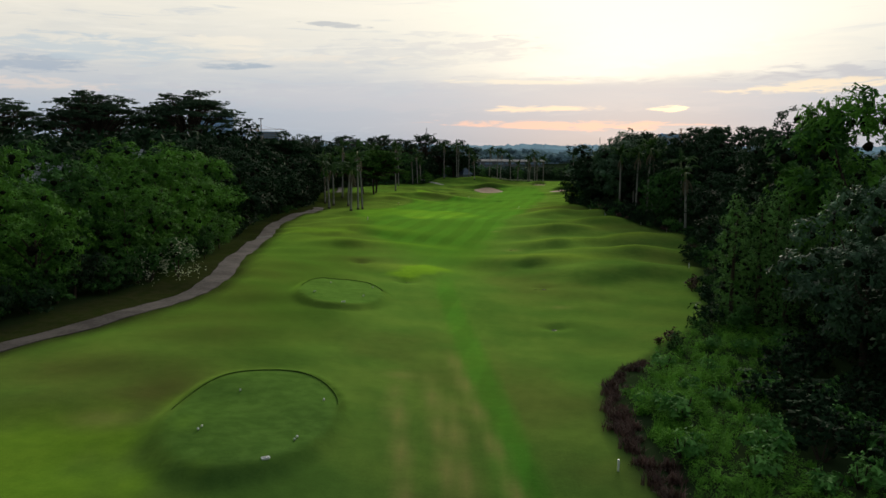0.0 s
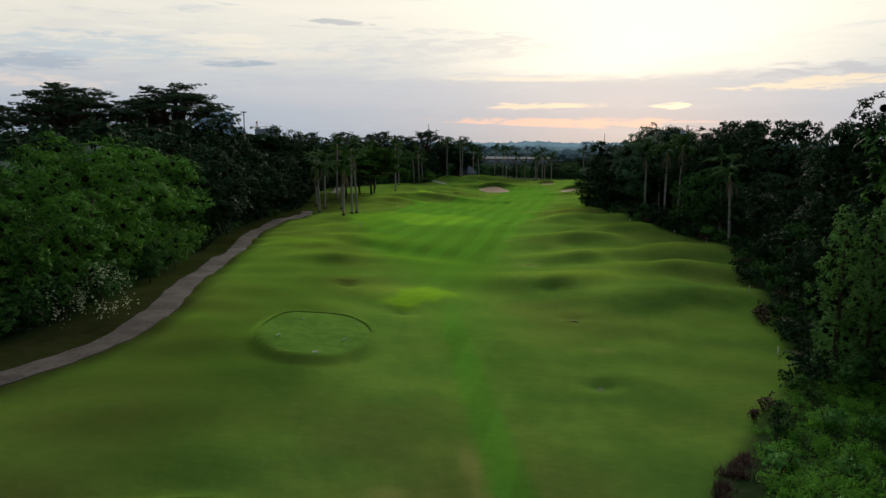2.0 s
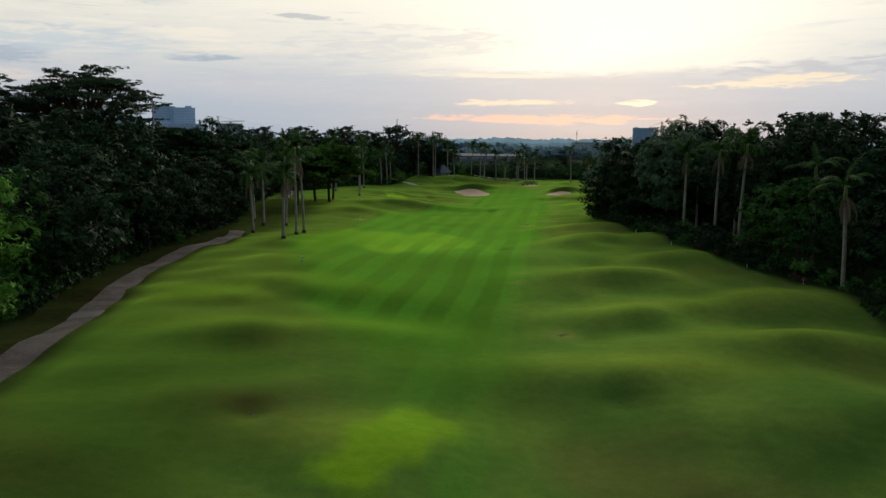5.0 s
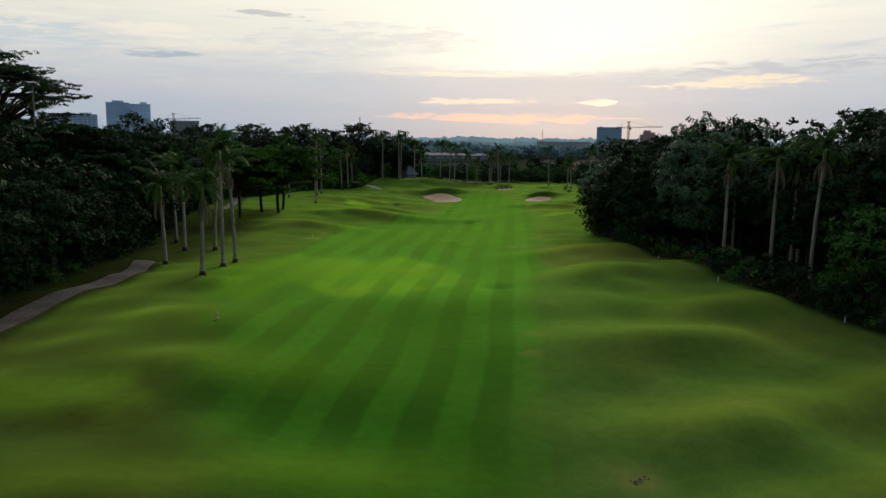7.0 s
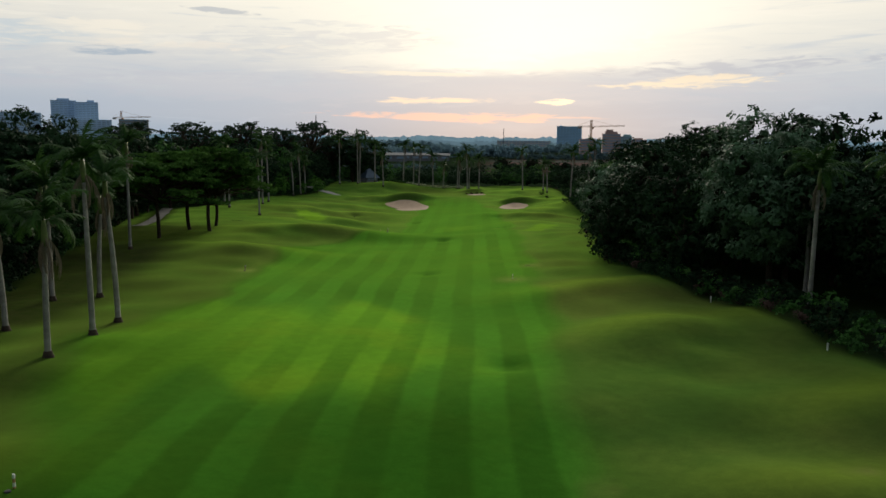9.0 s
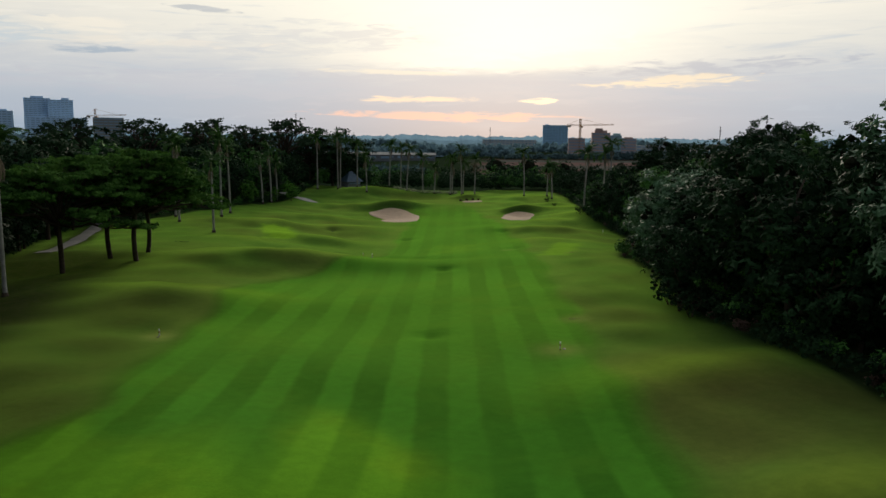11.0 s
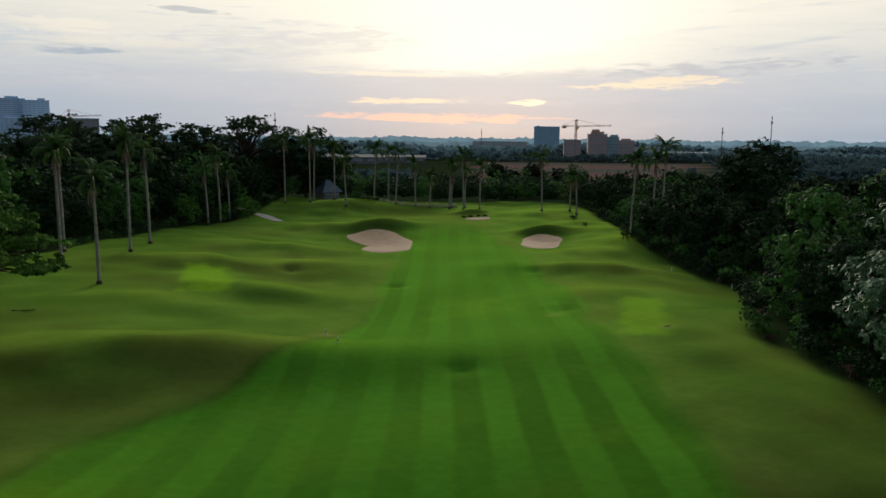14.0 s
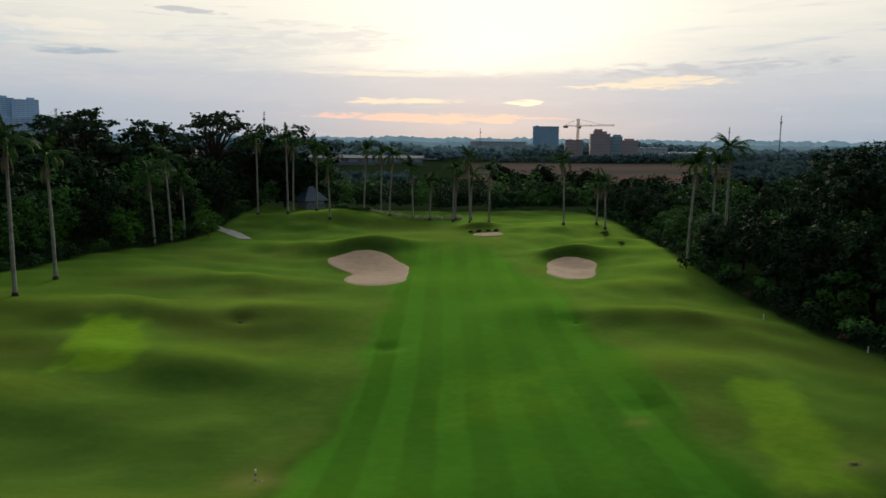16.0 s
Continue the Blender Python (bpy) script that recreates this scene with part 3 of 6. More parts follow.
def ground():
    """One sheet: fine on the course, wider and wider out to the horizon."""
    xs = np.concatenate([-np.geomspace(4200, 75, 26), np.arange(-70, -15, 0.95), np.arange(-15, -3, 0.4), np.arange(-2.6, 5, 0.4), np.arange(5.2, 30, 0.8), np.arange(30.5, 90.1, 0.95), np.geomspace(96, 4200, 26)])
    ys = np.concatenate([-np.geomspace(3000, 40, 18), np.arange(-30, 24, 1.0), np.arange(24, 76, 0.5), np.arange(76.8, 390, 1.0), np.geomspace(394, 4300, 44)])
    X, Y = np.meshgrid(xs, ys)
    Z = height(X, Y)
    nx, ny = len(xs), len(ys)
    idx = np.arange(nx * ny).reshape(ny, nx)
    faces = np.stack([idx[:-1, :-1], idx[:-1, 1:], idx[1:, 1:], idx[1:, :-1]], -1).reshape(-1, 4)
    me = bpy.data.meshes.new("ground")
    me.from_pydata(np.stack([X, Y, Z], -1).reshape(-1, 3).tolist(), [], faces.tolist())
    me.materials.append(TURF)
    me.polygons.foreach_set("use_smooth", [True] * len(me.polygons))
    x, y = X.ravel(), Y.ravel()
    left = np.interp(y, WOOD_L[:, 1], WOOD_L[:, 0])
    right = np.interp(y, WOOD_R[:, 1], WOOD_R[:, 0])
    inside = np.minimum(x - left, right - x)
    # yellower grass on mound tops, lightened on the sunward side as if lit
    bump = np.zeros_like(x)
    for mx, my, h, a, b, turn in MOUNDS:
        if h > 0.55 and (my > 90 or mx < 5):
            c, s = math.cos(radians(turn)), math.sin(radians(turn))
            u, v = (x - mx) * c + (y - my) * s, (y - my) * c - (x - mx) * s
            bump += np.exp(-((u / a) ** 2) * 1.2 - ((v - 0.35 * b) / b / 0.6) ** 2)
    torn = 0.5 * np.sin(x * 1.9 + y) + 0.6 * np.sin(y * 1.1 - x * 0.6) + 0.35 * np.sin(x * 3.1 + 2)
    bright = np.maximum(0.85 * patch(x + 0.4 * torn, y + 0.8 * torn, -6.1, 256.5, 2.5, 6.6, 8, 0.9), 0.55 * patch(x + 0.35 * torn, y, 35.6, 232, 1.9, 9.5, -24, 0.5))
    bright = np.maximum(bright, 0.6 * patch(x + torn, y + torn, -16, 26, 4, 7, 20, 2.5))
    bright = np.maximum(bright, 1.0 * patch(x + 0.5 * torn, y, -2.6, 83.6, 1.7, 4.6, -26, 0.8))
    bright = np.maximum(bright, 0.4 * patch(x + torn, y + torn, -18.5, 112.5, 4.5, 3.0, 10, 2.0))
    bright = np.maximum(bright, 0.25 * patch(x + 2 * torn, y + torn, 22, 243, 3, 5, -8, 3.0))
    wavy = 2.5 * np.sin(x * 0.5 + y * 0.2) + 2 * np.sin(x * 0.9)
    lush = np.maximum(0.75 * blend((y + wavy - 138 - 0.5 * np.clip(x - 2, 0, 9)) / 5) * blend((166 - y + wavy) / 7) * blend((x + 18 - 0.3 * wavy) / 3) * blend((8.5 - x + 0.3 * wavy) / 5), 0.12 * blend((y - 176) / 8) * blend((214 - y) / 10))
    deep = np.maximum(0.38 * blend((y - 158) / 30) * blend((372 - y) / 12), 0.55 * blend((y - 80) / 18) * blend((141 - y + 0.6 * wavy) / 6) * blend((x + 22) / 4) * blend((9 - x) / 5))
    # left rough painted darker for the shade of the wood
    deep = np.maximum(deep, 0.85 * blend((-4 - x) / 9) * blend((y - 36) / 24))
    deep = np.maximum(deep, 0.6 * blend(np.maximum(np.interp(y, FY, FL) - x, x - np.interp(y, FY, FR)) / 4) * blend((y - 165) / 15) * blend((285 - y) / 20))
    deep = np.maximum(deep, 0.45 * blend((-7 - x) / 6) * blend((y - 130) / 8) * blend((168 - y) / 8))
    strip = np.interp(y, [25, 36, 49, 57, 70, 88], [3.6, 2.9, 2.1, 1.6, 0.6, -0.2])
    mown = 0.75 * blend((1.0 - np.abs(x - strip)) / 0.9 + 0.5) * blend((92 - y) / 20)
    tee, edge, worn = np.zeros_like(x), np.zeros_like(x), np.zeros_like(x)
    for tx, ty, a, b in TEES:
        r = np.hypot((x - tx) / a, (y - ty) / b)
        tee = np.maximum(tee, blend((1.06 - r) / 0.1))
        # ring on the tee's far side, painted as its edge shadow
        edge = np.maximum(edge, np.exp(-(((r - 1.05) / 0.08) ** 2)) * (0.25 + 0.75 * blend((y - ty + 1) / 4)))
    # dark line in place of the shade along the cut rough
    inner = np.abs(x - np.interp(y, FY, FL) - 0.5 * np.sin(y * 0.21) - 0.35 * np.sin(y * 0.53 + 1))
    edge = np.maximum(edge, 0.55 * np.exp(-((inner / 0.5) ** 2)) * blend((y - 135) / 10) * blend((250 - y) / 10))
    for wx, wy, wr in ((9.6, 105, 1.1), (8.6, 122.6, 0.7), (9.6, 127.2, 0.6), (22, 186.4, 1.2), (17.7, 177.2, 1.6), (-10.8, 182.7, 1.2), (28.1, 234.7, 0.8), (6.7, 230.6, 1.4), (34.9, 225.6, 0.9), (-2.5, 44.1, 0.8), (11, 69.7, 0.7), (20.2, 125.7, 0.6), (-15.3, 33, 1.1), (17.3, 111.4, 0.6)):
        worn = np.maximum(worn, 0.7 * np.exp(-(((x - wx) / wr) ** 2) - ((y - wy) / wr) ** 2))
    for wx, lean, last in ((-2.15, -0.085, 44), (-0.2, -0.075, 46), (0.6, -0.05, 42), (2.1, -0.11, 52)):
        worn = np.maximum(worn, 0.9 * (0.7 + 0.3 * np.sin(y * 1.3 + wx)) * np.exp(-(((x - wx - lean * (y - 36)) / 0.4) ** 2)) * blend((y - 20) / 5) * blend((last - y) / 5))
    # far bank of each bunker: long grass, with its shade painted in
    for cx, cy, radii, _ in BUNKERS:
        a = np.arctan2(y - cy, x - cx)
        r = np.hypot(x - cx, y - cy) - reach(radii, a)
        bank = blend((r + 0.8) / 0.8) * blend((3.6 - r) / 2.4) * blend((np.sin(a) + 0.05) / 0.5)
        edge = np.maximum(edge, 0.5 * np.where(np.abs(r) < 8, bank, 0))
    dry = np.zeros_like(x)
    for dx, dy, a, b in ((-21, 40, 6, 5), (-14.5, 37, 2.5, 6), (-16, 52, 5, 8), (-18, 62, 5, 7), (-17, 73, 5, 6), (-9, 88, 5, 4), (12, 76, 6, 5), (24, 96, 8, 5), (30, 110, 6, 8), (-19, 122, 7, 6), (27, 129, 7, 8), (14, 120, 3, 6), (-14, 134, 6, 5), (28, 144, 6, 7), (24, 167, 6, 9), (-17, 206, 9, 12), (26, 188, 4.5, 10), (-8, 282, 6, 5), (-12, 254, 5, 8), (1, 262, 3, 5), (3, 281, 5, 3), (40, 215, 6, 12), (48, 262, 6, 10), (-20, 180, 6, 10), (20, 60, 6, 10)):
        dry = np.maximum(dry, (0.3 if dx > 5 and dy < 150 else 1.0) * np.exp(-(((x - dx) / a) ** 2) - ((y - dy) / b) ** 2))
    # brown tone over the left rough, painted in place of tree shade
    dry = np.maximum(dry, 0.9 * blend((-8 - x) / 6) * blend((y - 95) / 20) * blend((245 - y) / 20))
    az = np.degrees(np.arctan2(x - 9, y - 195))
    field = blend((y - 530) / 60) * blend((1030 - y) / 60) * blend((az - 11.5) / 2) * blend((30.5 - az) / 2)
    lane = np.sin(y * 0.035 + 0.4 * np.sin(x * 0.01)) * 0.5 + 0.5
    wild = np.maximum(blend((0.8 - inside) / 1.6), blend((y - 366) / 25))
    # bare soil by the path, and soil-dark tone where shade hides the path
    soil_shade = np.maximum(0.8 * blend((2.6 - away(x, y, CART_PATH)) / 1.6), 0.9 * blend((np.interp(y, CART_PATH[:, 1], CART_PATH[:, 0]) - x + 0.5) / 1.0) * blend((185 - y) / 20))
    # under the palms and umbrella trees the same dark colour paints their shade
    soil_shade = np.maximum(soil_shade, 0.75 * blend((-17 - x) / 7) * blend((y - 146) / 14) * blend((232 - y) / 14))
    soil_shade *= (y < 390)
    # turf at the tee end lightened in colour, in place of brighter light
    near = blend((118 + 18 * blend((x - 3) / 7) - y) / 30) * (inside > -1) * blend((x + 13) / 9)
    for name, v in (("near", near), ("fairway", np.maximum(fairway_mask(x, y), mown)), ("edge", edge), ("worn", worn), ("lane", lane), ("dry", dry), ("lush", lush), ("deep", deep), ("tee", tee), ("bright", bright), ("crest", np.clip(bump, 0, 1)), ("soil_shade", soil_shade), ("field", field), ("wild", wild * np.interp(y, [360, 420], [0.9, 1.0]))):
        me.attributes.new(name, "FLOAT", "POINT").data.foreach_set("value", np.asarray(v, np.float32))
    me.update()
    tagged(new("ground", me), "rolling golf course turf with striped fairway and olive rough", "ground", kind="structure")


ground()


def ribbon(name, line, width, lift, mat, label, category):
    """A slab along a line on the ground, with real edges."""
    d = np.gradient(line, axis=0)
    d /= np.linalg.norm(d, axis=1)[:, None]
    side = np.stack([-d[:, 1], d[:, 0]], -1)
    v, f = [], []
    for i, (p, q) in enumerate(zip(line, side)):
        w = width * (0.5 + 0.03 * math.sin(i * 1.7))
        for k in (-1, -0.5, 0, 0.5, 1):
            e = p + q * w * k
            v.append((e[0], e[1], float(height(*e)) + lift - 0.02 * k * k))
        for k in (-1, 1):
            e = p + q * (w * k * 1.02)
            v.append((e[0], e[1], float(height(*e)) - 0.25))
    for i in range(len(line) - 1):
        a, b = 7 * i, 7 * (i + 1)
        f += [(a + k, b + k, b + k + 1, a + k + 1)[::-1] for k in range(4)]
        f += [(a, a + 5, b + 5, b)[::-1], (a + 4, b + 4, b + 6, a + 6)[::-1]]
    return tagged(new(name, mesh_of(name, v, f, [mat])), label, category, kind="structure")


ribbon("cart_path", CART_PATH[CART_PATH[:, 1] < 154], 1.9, 0.07, ASPHALT, "worn grey-brown asphalt cart path beside the rough", "path")
ribbon("cart_path", CART_PATH[CART_PATH[:, 1] > 222], 1.9, 0.07, PATH_GREY, "pale cart path behind the umbrella trees", "path")
ribbon("cart_path", spline([(-9, 337), (-5.5, 331), (-2.5, 327), (-0.4, 322.5)], 6), 2.3, 0.08, CONCRETE, "pale concrete path end beside the green", "path")

ribbon("path_slab", CART_PATH[(CART_PATH[:, 1] > 101.3) & (CART_PATH[:, 1] < 106)], 2.0, 0.085, PATH_GREY, "worn pale concrete slab across the cart path", "slab")


def bunker(cx, cy, radii, label):
    """Sand in a hollow; radii at even angles from +x, anticlockwise."""
    n, rings = 96, 12
    r = reach(radii, np.arange(n) / n * 2 * math.pi)
    v, f = [(cx, cy, float(height(cx, cy)) + 0.05)], []
    for j in range(1, rings + 1):
        for i in range(n):
            a = 2 * math.pi * i / n
            x, y = cx + r[i] * j / rings * math.cos(a), cy + r[i] * j / rings * math.sin(a)
            v.append((x, y, float(height(x, y)) + 0.09 + 0.02 * math.sin(x * 2.1) * math.sin(y * 1.7) - (0.2 if j == rings else 0)))
    f += [(0, 1 + i, 1 + (i + 1) % n) for i in range(n)]
    for j in range(rings - 1):
        for i in range(n):
            a, b = 1 + j * n + i, 1 + j * n + (i + 1) % n
            f.append((a, a + n, b + n, b))
    tagged(new("bunker", mesh_of("bunker", v, f, [SAND], True)), label, "bunker", "bunkers beside the green", "structure")


for row in BUNKERS:
    bunker(*row)


def tee_shade_rim(tx, ty, a, b):
    """A dark raised strip standing in for the shadow round a tee's far side."""
    v, f, n = [], [], 90
    for i in range(n + 1):
        q = radians(15 + 170 * i / n)
        w = 0.004 * math.sin(math.pi * i / n) ** 0.7 * (1 + 0.3 * math.sin(i * 2.3) + 0.35 * math.sin(i * 0.6 + tx)) + 0.001
        for k, up in ((1.02 - w, -0.05), (1.02 - w * 0.5, 0.05), (1.02 + w * 0.5, 0.045), (1.02 + w, -0.08)):
            x, y = tx + a * k * math.cos(q), ty + b * k * math.sin(q)
            v.append((x, y, float(height(x, y)) + up))
    for i in range(n):
        f += [(4 * i + k, 4 * i + 4 + k, 4 * i + 5 + k, 4 * i + 1 + k) for k in range(3)]
    tagged(new("grass_fringe", mesh_of("grass_fringe", v, f, [RIM_SHADE])), "dark strip round the tee, drawn for its edge shadow", "grass", kind="structure")


for row in TEES:
    tee_shade_rim(*row)

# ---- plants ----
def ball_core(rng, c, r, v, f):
    """A lumpy low ball inside a clump, so that no light shows through the middle."""
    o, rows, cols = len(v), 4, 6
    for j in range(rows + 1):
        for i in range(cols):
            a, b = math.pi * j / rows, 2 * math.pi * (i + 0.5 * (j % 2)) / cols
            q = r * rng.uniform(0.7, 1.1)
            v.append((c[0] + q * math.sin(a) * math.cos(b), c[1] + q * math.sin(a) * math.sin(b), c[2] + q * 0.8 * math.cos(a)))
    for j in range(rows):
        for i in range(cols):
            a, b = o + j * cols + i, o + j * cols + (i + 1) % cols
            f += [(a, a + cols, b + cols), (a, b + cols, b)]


def add_leaves(rng, centres, normals, size, v, f, narrow=0.5, droop=0.2):
    """Pointed leaves at the centres, roughly facing along the normals."""
    n = len(centres)
    nor = normals + rng.normal(0, 0.42, (n, 3))
    nor /= np.linalg.norm(nor, axis=1)[:, None] + 1e-9
    t = np.cross(nor, rng.normal(0, 1, (n, 3)))
    t /= np.linalg.norm(t, axis=1)[:, None] + 1e-9
    b = np.cross(nor, t)
    s = size * rng.uniform(0.55, 1.4, n)[:, None]
    tip = centres + t * s - nor * s * droop
    tail = centres - t * s * 0.75
    o = len(v)
    v.extend(np.stack([tail + b * s * narrow, tip, tail - b * s * narrow], 1).reshape(-1, 3).tolist())
    f.extend([(o + 3 * i, o + 3 * i + 1, o + 3 * i + 2) for i in range(n)])


def clumps_to_mesh(name, rng, clumps, mat, leaf, per_area, narrow=0.5, squash=0.8, core=0.24, low=-0.3, tufts=10):
    """Clumps (x, y, z, r) into a crown: each clump is made of tufts of leaves round a small core."""
    v, f = [], []
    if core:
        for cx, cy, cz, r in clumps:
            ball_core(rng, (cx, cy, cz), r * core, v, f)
    # these core faces get the near-black tone that paints the shaded gaps
    inner = len(f) if mat not in (LEAF_HAZE, LEAF_HAZE_THIN, LEAF_LARGE) else 0
    for cx, cy, cz, r in clumps:
        n = max(8, int(per_area * r * r))
        d = rng.normal(0, 1, (tufts * 3, 3))
        d /= np.linalg.norm(d, axis=1)[:, None]
        d = d[d[:, 2] > low][:tufts]
        mid = d * r * rng.uniform(0.62, 1.0, len(d))[:, None]
        which = rng.integers(len(d), size=n)
        e = rng.normal(0, 1, (n, 3))
        e /= np.linalg.norm(e, axis=1)[:, None]
        e = np.where(((e * d[which]).sum(1) < -0.2)[:, None], -e, e)
        size = r * rng.uniform(0.28, 0.52, len(d))[which] * rng.uniform(0.35, 1.12, n) ** 0.6
        at_ = mid[which] + e * size[:, None] * [1, 1, 0.75]
        add_leaves(rng, np.array([cx, cy, cz]) + at_ * [1, 1, squash], e * 0.7 + d[which] * 0.6 + [0, 0, 0.55], leaf, v, f, narrow)
    me = mesh_of(name, v, f, [mat, CORE_SHADE])
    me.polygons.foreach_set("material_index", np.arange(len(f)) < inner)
    return me


def limb(bm_v, bm_f, a, b, ra, rb, sides=6, bend=0.0, steps=3):
    """A tapered, slightly bent limb from a to b."""
    a, b = Vector(a), Vector(b)
    up = (b - a).normalized()
    s = up.cross(Vector((0.3, 0.9, 0.2))).normalized()
    t = up.cross(s)
    o = len(bm_v)
    for j in range(steps + 1):
        k = j / steps
        c = a.lerp(b, k) + s * bend * math.sin(math.pi * k)
        r = ra + (rb - ra) * k
        bm_v.extend([tuple(c + (s * math.cos(2 * math.pi * i / sides) + t * math.sin(2 * math.pi * i / sides)) * r) for i in range(sides)])
    for j in range(steps):
        for i in range(sides):
            p, q = o + j * sides + i, o + j * sides + (i + 1) % sides
            bm_f.append((p, q, q + sides, p + sides))


def broad_tree(name, label, m, seed, tall, wide, mat, leaf=0.36, dense=26, clumps=26, stem=0.3, low=0.12, narrow=0.5):
    """A leafy tree with a rounded, uneven crown. low: where the crown begins, as a share of the height."""
    rng = np.random.default_rng(seed)
    t = thing(name, m, label, "tree")
    v, f = [], []
    limb(v, f, (0, 0, -0.5), (rng.normal(0, 0.2), rng.normal(0, 0.2), tall * 0.6), stem, stem * 0.5, 8, 0.15, 4)
    for _ in range(6):
        a, h = rng.uniform(0, 6.28), rng.uniform(0.25, 0.5)
        limb(v, f, (0, 0, tall * h), (wide * 0.6 * math.cos(a), wide * 0.6 * math.sin(a), tall * (h + 0.25)), stem * 0.45, 0.05, 5, 0.3)
    part("trunk", mesh_of("trunk", v, f, [BARK], True), BARK, t)
    cl, mid, half = [], tall * (1 + low) / 2, tall * (1 - low) / 2
    for i in range(clumps):
        d = rng.normal(0, 1, 3)
        d /= np.linalg.norm(d)
        d[2] = d[2] * 0.9 + 0.12
        k = rng.uniform(0.58, 0.98) if d[2] > 0 else rng.uniform(0.6, 0.88)
        r = wide * rng.uniform(0.20, 0.40)
        cl.append((d[0] * wide * k, d[1] * wide * k, max(mid + d[2] * half * k, r * 0.6), r))
    cl += [(0, 0, mid, wide * 0.6), (0, 0, mid * 0.55, wide * 0.55)]
    part("crown", clumps_to_mesh("crown", rng, cl, mat, leaf, dense, narrow), mat, t)
    return t


def vine_tree(name, label, m, seed, tall, wide, mat, leaf, dense):
    """A narrow tree smothered in vines that hang to the ground in folds."""
    rng = np.random.default_rng(seed)
    t = thing(name, m, label, "tree")
    v, f, cl = [], [], []
    limb(v, f, (0, 0, -0.5), (0.2, 0, tall * 0.9), 0.25, 0.08, 8, 0.15, 4)
    part("trunk", mesh_of("trunk", v, f, [BARK], True), BARK, t)
    for i in range(62):
        k = (i + rng.uniform(0, 1)) / 62
        a = i * 2.4 + rng.normal(0, 0.3)
        q = wide * (0.62 + 0.3 * math.sin(k * 9) * math.sin(a * 2)) * (1 - k**4 * 0.85) * rng.uniform(0.7, 1.1)
        cl.append((q * math.cos(a), q * math.sin(a), 0.3 + k * (tall - 0.8), wide * rng.uniform(0.28, 0.5) * (1 - 0.4 * k**3)))
    part("crown", clumps_to_mesh("crown", rng, cl, mat, leaf, dense, 0.45, 1.5, 0.28, -0.5, 7), mat, t)
    return t


def umbrella_tree(name, label, m, seed, tall, wide, mat, trunks=1, leaf=0.3, dense=34, tiers=3, girth=0.0, spread=0.62, flat=0.34, pad=1.0):
    """A rain tree: bare spreading limbs under thin, flat layers of leaf."""
    rng = np.random.default_rng(seed)
    t = thing(name, m, label, "tree")
    v, f, cl = [], [], []
    fork = tall * 0.42
    for k in range(trunks):
        limb(v, f, (k * 0.8, 0, -0.5), (k * 0.5, 0.2, fork), girth or tall * 0.022 + 0.08, girth * 0.8 or tall * 0.018 + 0.05, 8, 0.25, 4)
    n = 34 if tiers == 3 else 58
    for i in range(n):
        a = 2 * math.pi * i / n * 2.4 + rng.normal(0, 0.25)
        rad = wide * (0.25 + 0.7 * ((i * 0.618) % 1.0))
        z = tall * (spread + (0.97 - spread) * (1 - (rad / wide) ** 2) * rng.uniform(0.75, 1.0)) - rng.uniform(0, 0.10) * tall * (i % tiers) / tiers * 2
        tip = (rad * math.cos(a), rad * math.sin(a), z - 0.3)
        knee = (tip[0] * 0.45, tip[1] * 0.45, fork + (z - fork) * 0.55)
        limb(v, f, (0, 0, fork * 0.95), knee, girth * 0.45 or tall * 0.013 + 0.03, girth * 0.3 or tall * 0.008 + 0.03, 5, 0.3)
        limb(v, f, knee, tip, tall * 0.008 + 0.03, 0.03, 5, 0.3)
        for _ in range(8):
            b, q = rng.uniform(0, 6.28), wide * rng.uniform(0.05, 0.26)
            e = (tip[0] + q * math.cos(b), tip[1] + q * math.sin(b), tip[2] + rng.uniform(-0.4, 0.5))
            limb(v, f, tuple(0.5 * (p + k) for p, k in zip(knee, tip)), e, 0.05, 0.015, 4, 0.1, 2)
            cl.append((*e[:2], e[2] + 0.25, pad * wide * rng.uniform(0.05, 0.115)))
    part("trunk", mesh_of("trunk", v, f, [BARK], True), BARK, t)
    part("crown", clumps_to_mesh("crown", rng, cl, mat, leaf, dense, 0.42, flat, 0, -0.9, 5), mat, t)
    return t


def frond_mesh(seed, length, start, droop, mat, leaflets=44, wide=0.25, limp=0.5):
    """A feather leaf: an arched rib with many narrow leaflets on both sides."""
    rng = np.random.default_rng(seed)
    v, f, line = [], [], [np.zeros(3)]
    for k in np.linspace(0, 1, leaflets):
        a = start - droop * k**1.2
        line.append(line[-1] + np.array([math.cos(a), 0, math.sin(a)]) * length / leaflets)
    for i in range(leaflets):
        p, q = line[i], line[i + 1]
        k = (i + 0.5) / leaflets
        w = 0.045 * (1 - k) + 0.008
        o = len(v)
        v += [(p[0], -w, p[2]), (p[0], w, p[2]), (q[0], w, q[2]), (q[0], -w, q[2])]
        f.append((o, o + 1, o + 2, o + 3))
        if k < 0.12:
            continue
        n = length * wide * math.sin(math.pi * min(1, 0.22 + 0.72 * k)) ** 0.7
        d = (q - p) / np.linalg.norm(q - p)
        for s in (-1, 1):
            m = n * rng.uniform(0.7, 1.15)
            hang = limp * rng.uniform(0.4, 1.5)
            e = p + d * m * rng.uniform(0.35, 0.7) + np.array([0, s * m * (0.9 - 0.4 * limp), -m * hang])
            o = len(v)
            g = d * 0.06
            v += [tuple(p - g), tuple(p + g), tuple(e)]
            f.append((o, o + 1, o + 2))
    return mesh_of("frond", v, f, [mat])


FRONDS = []


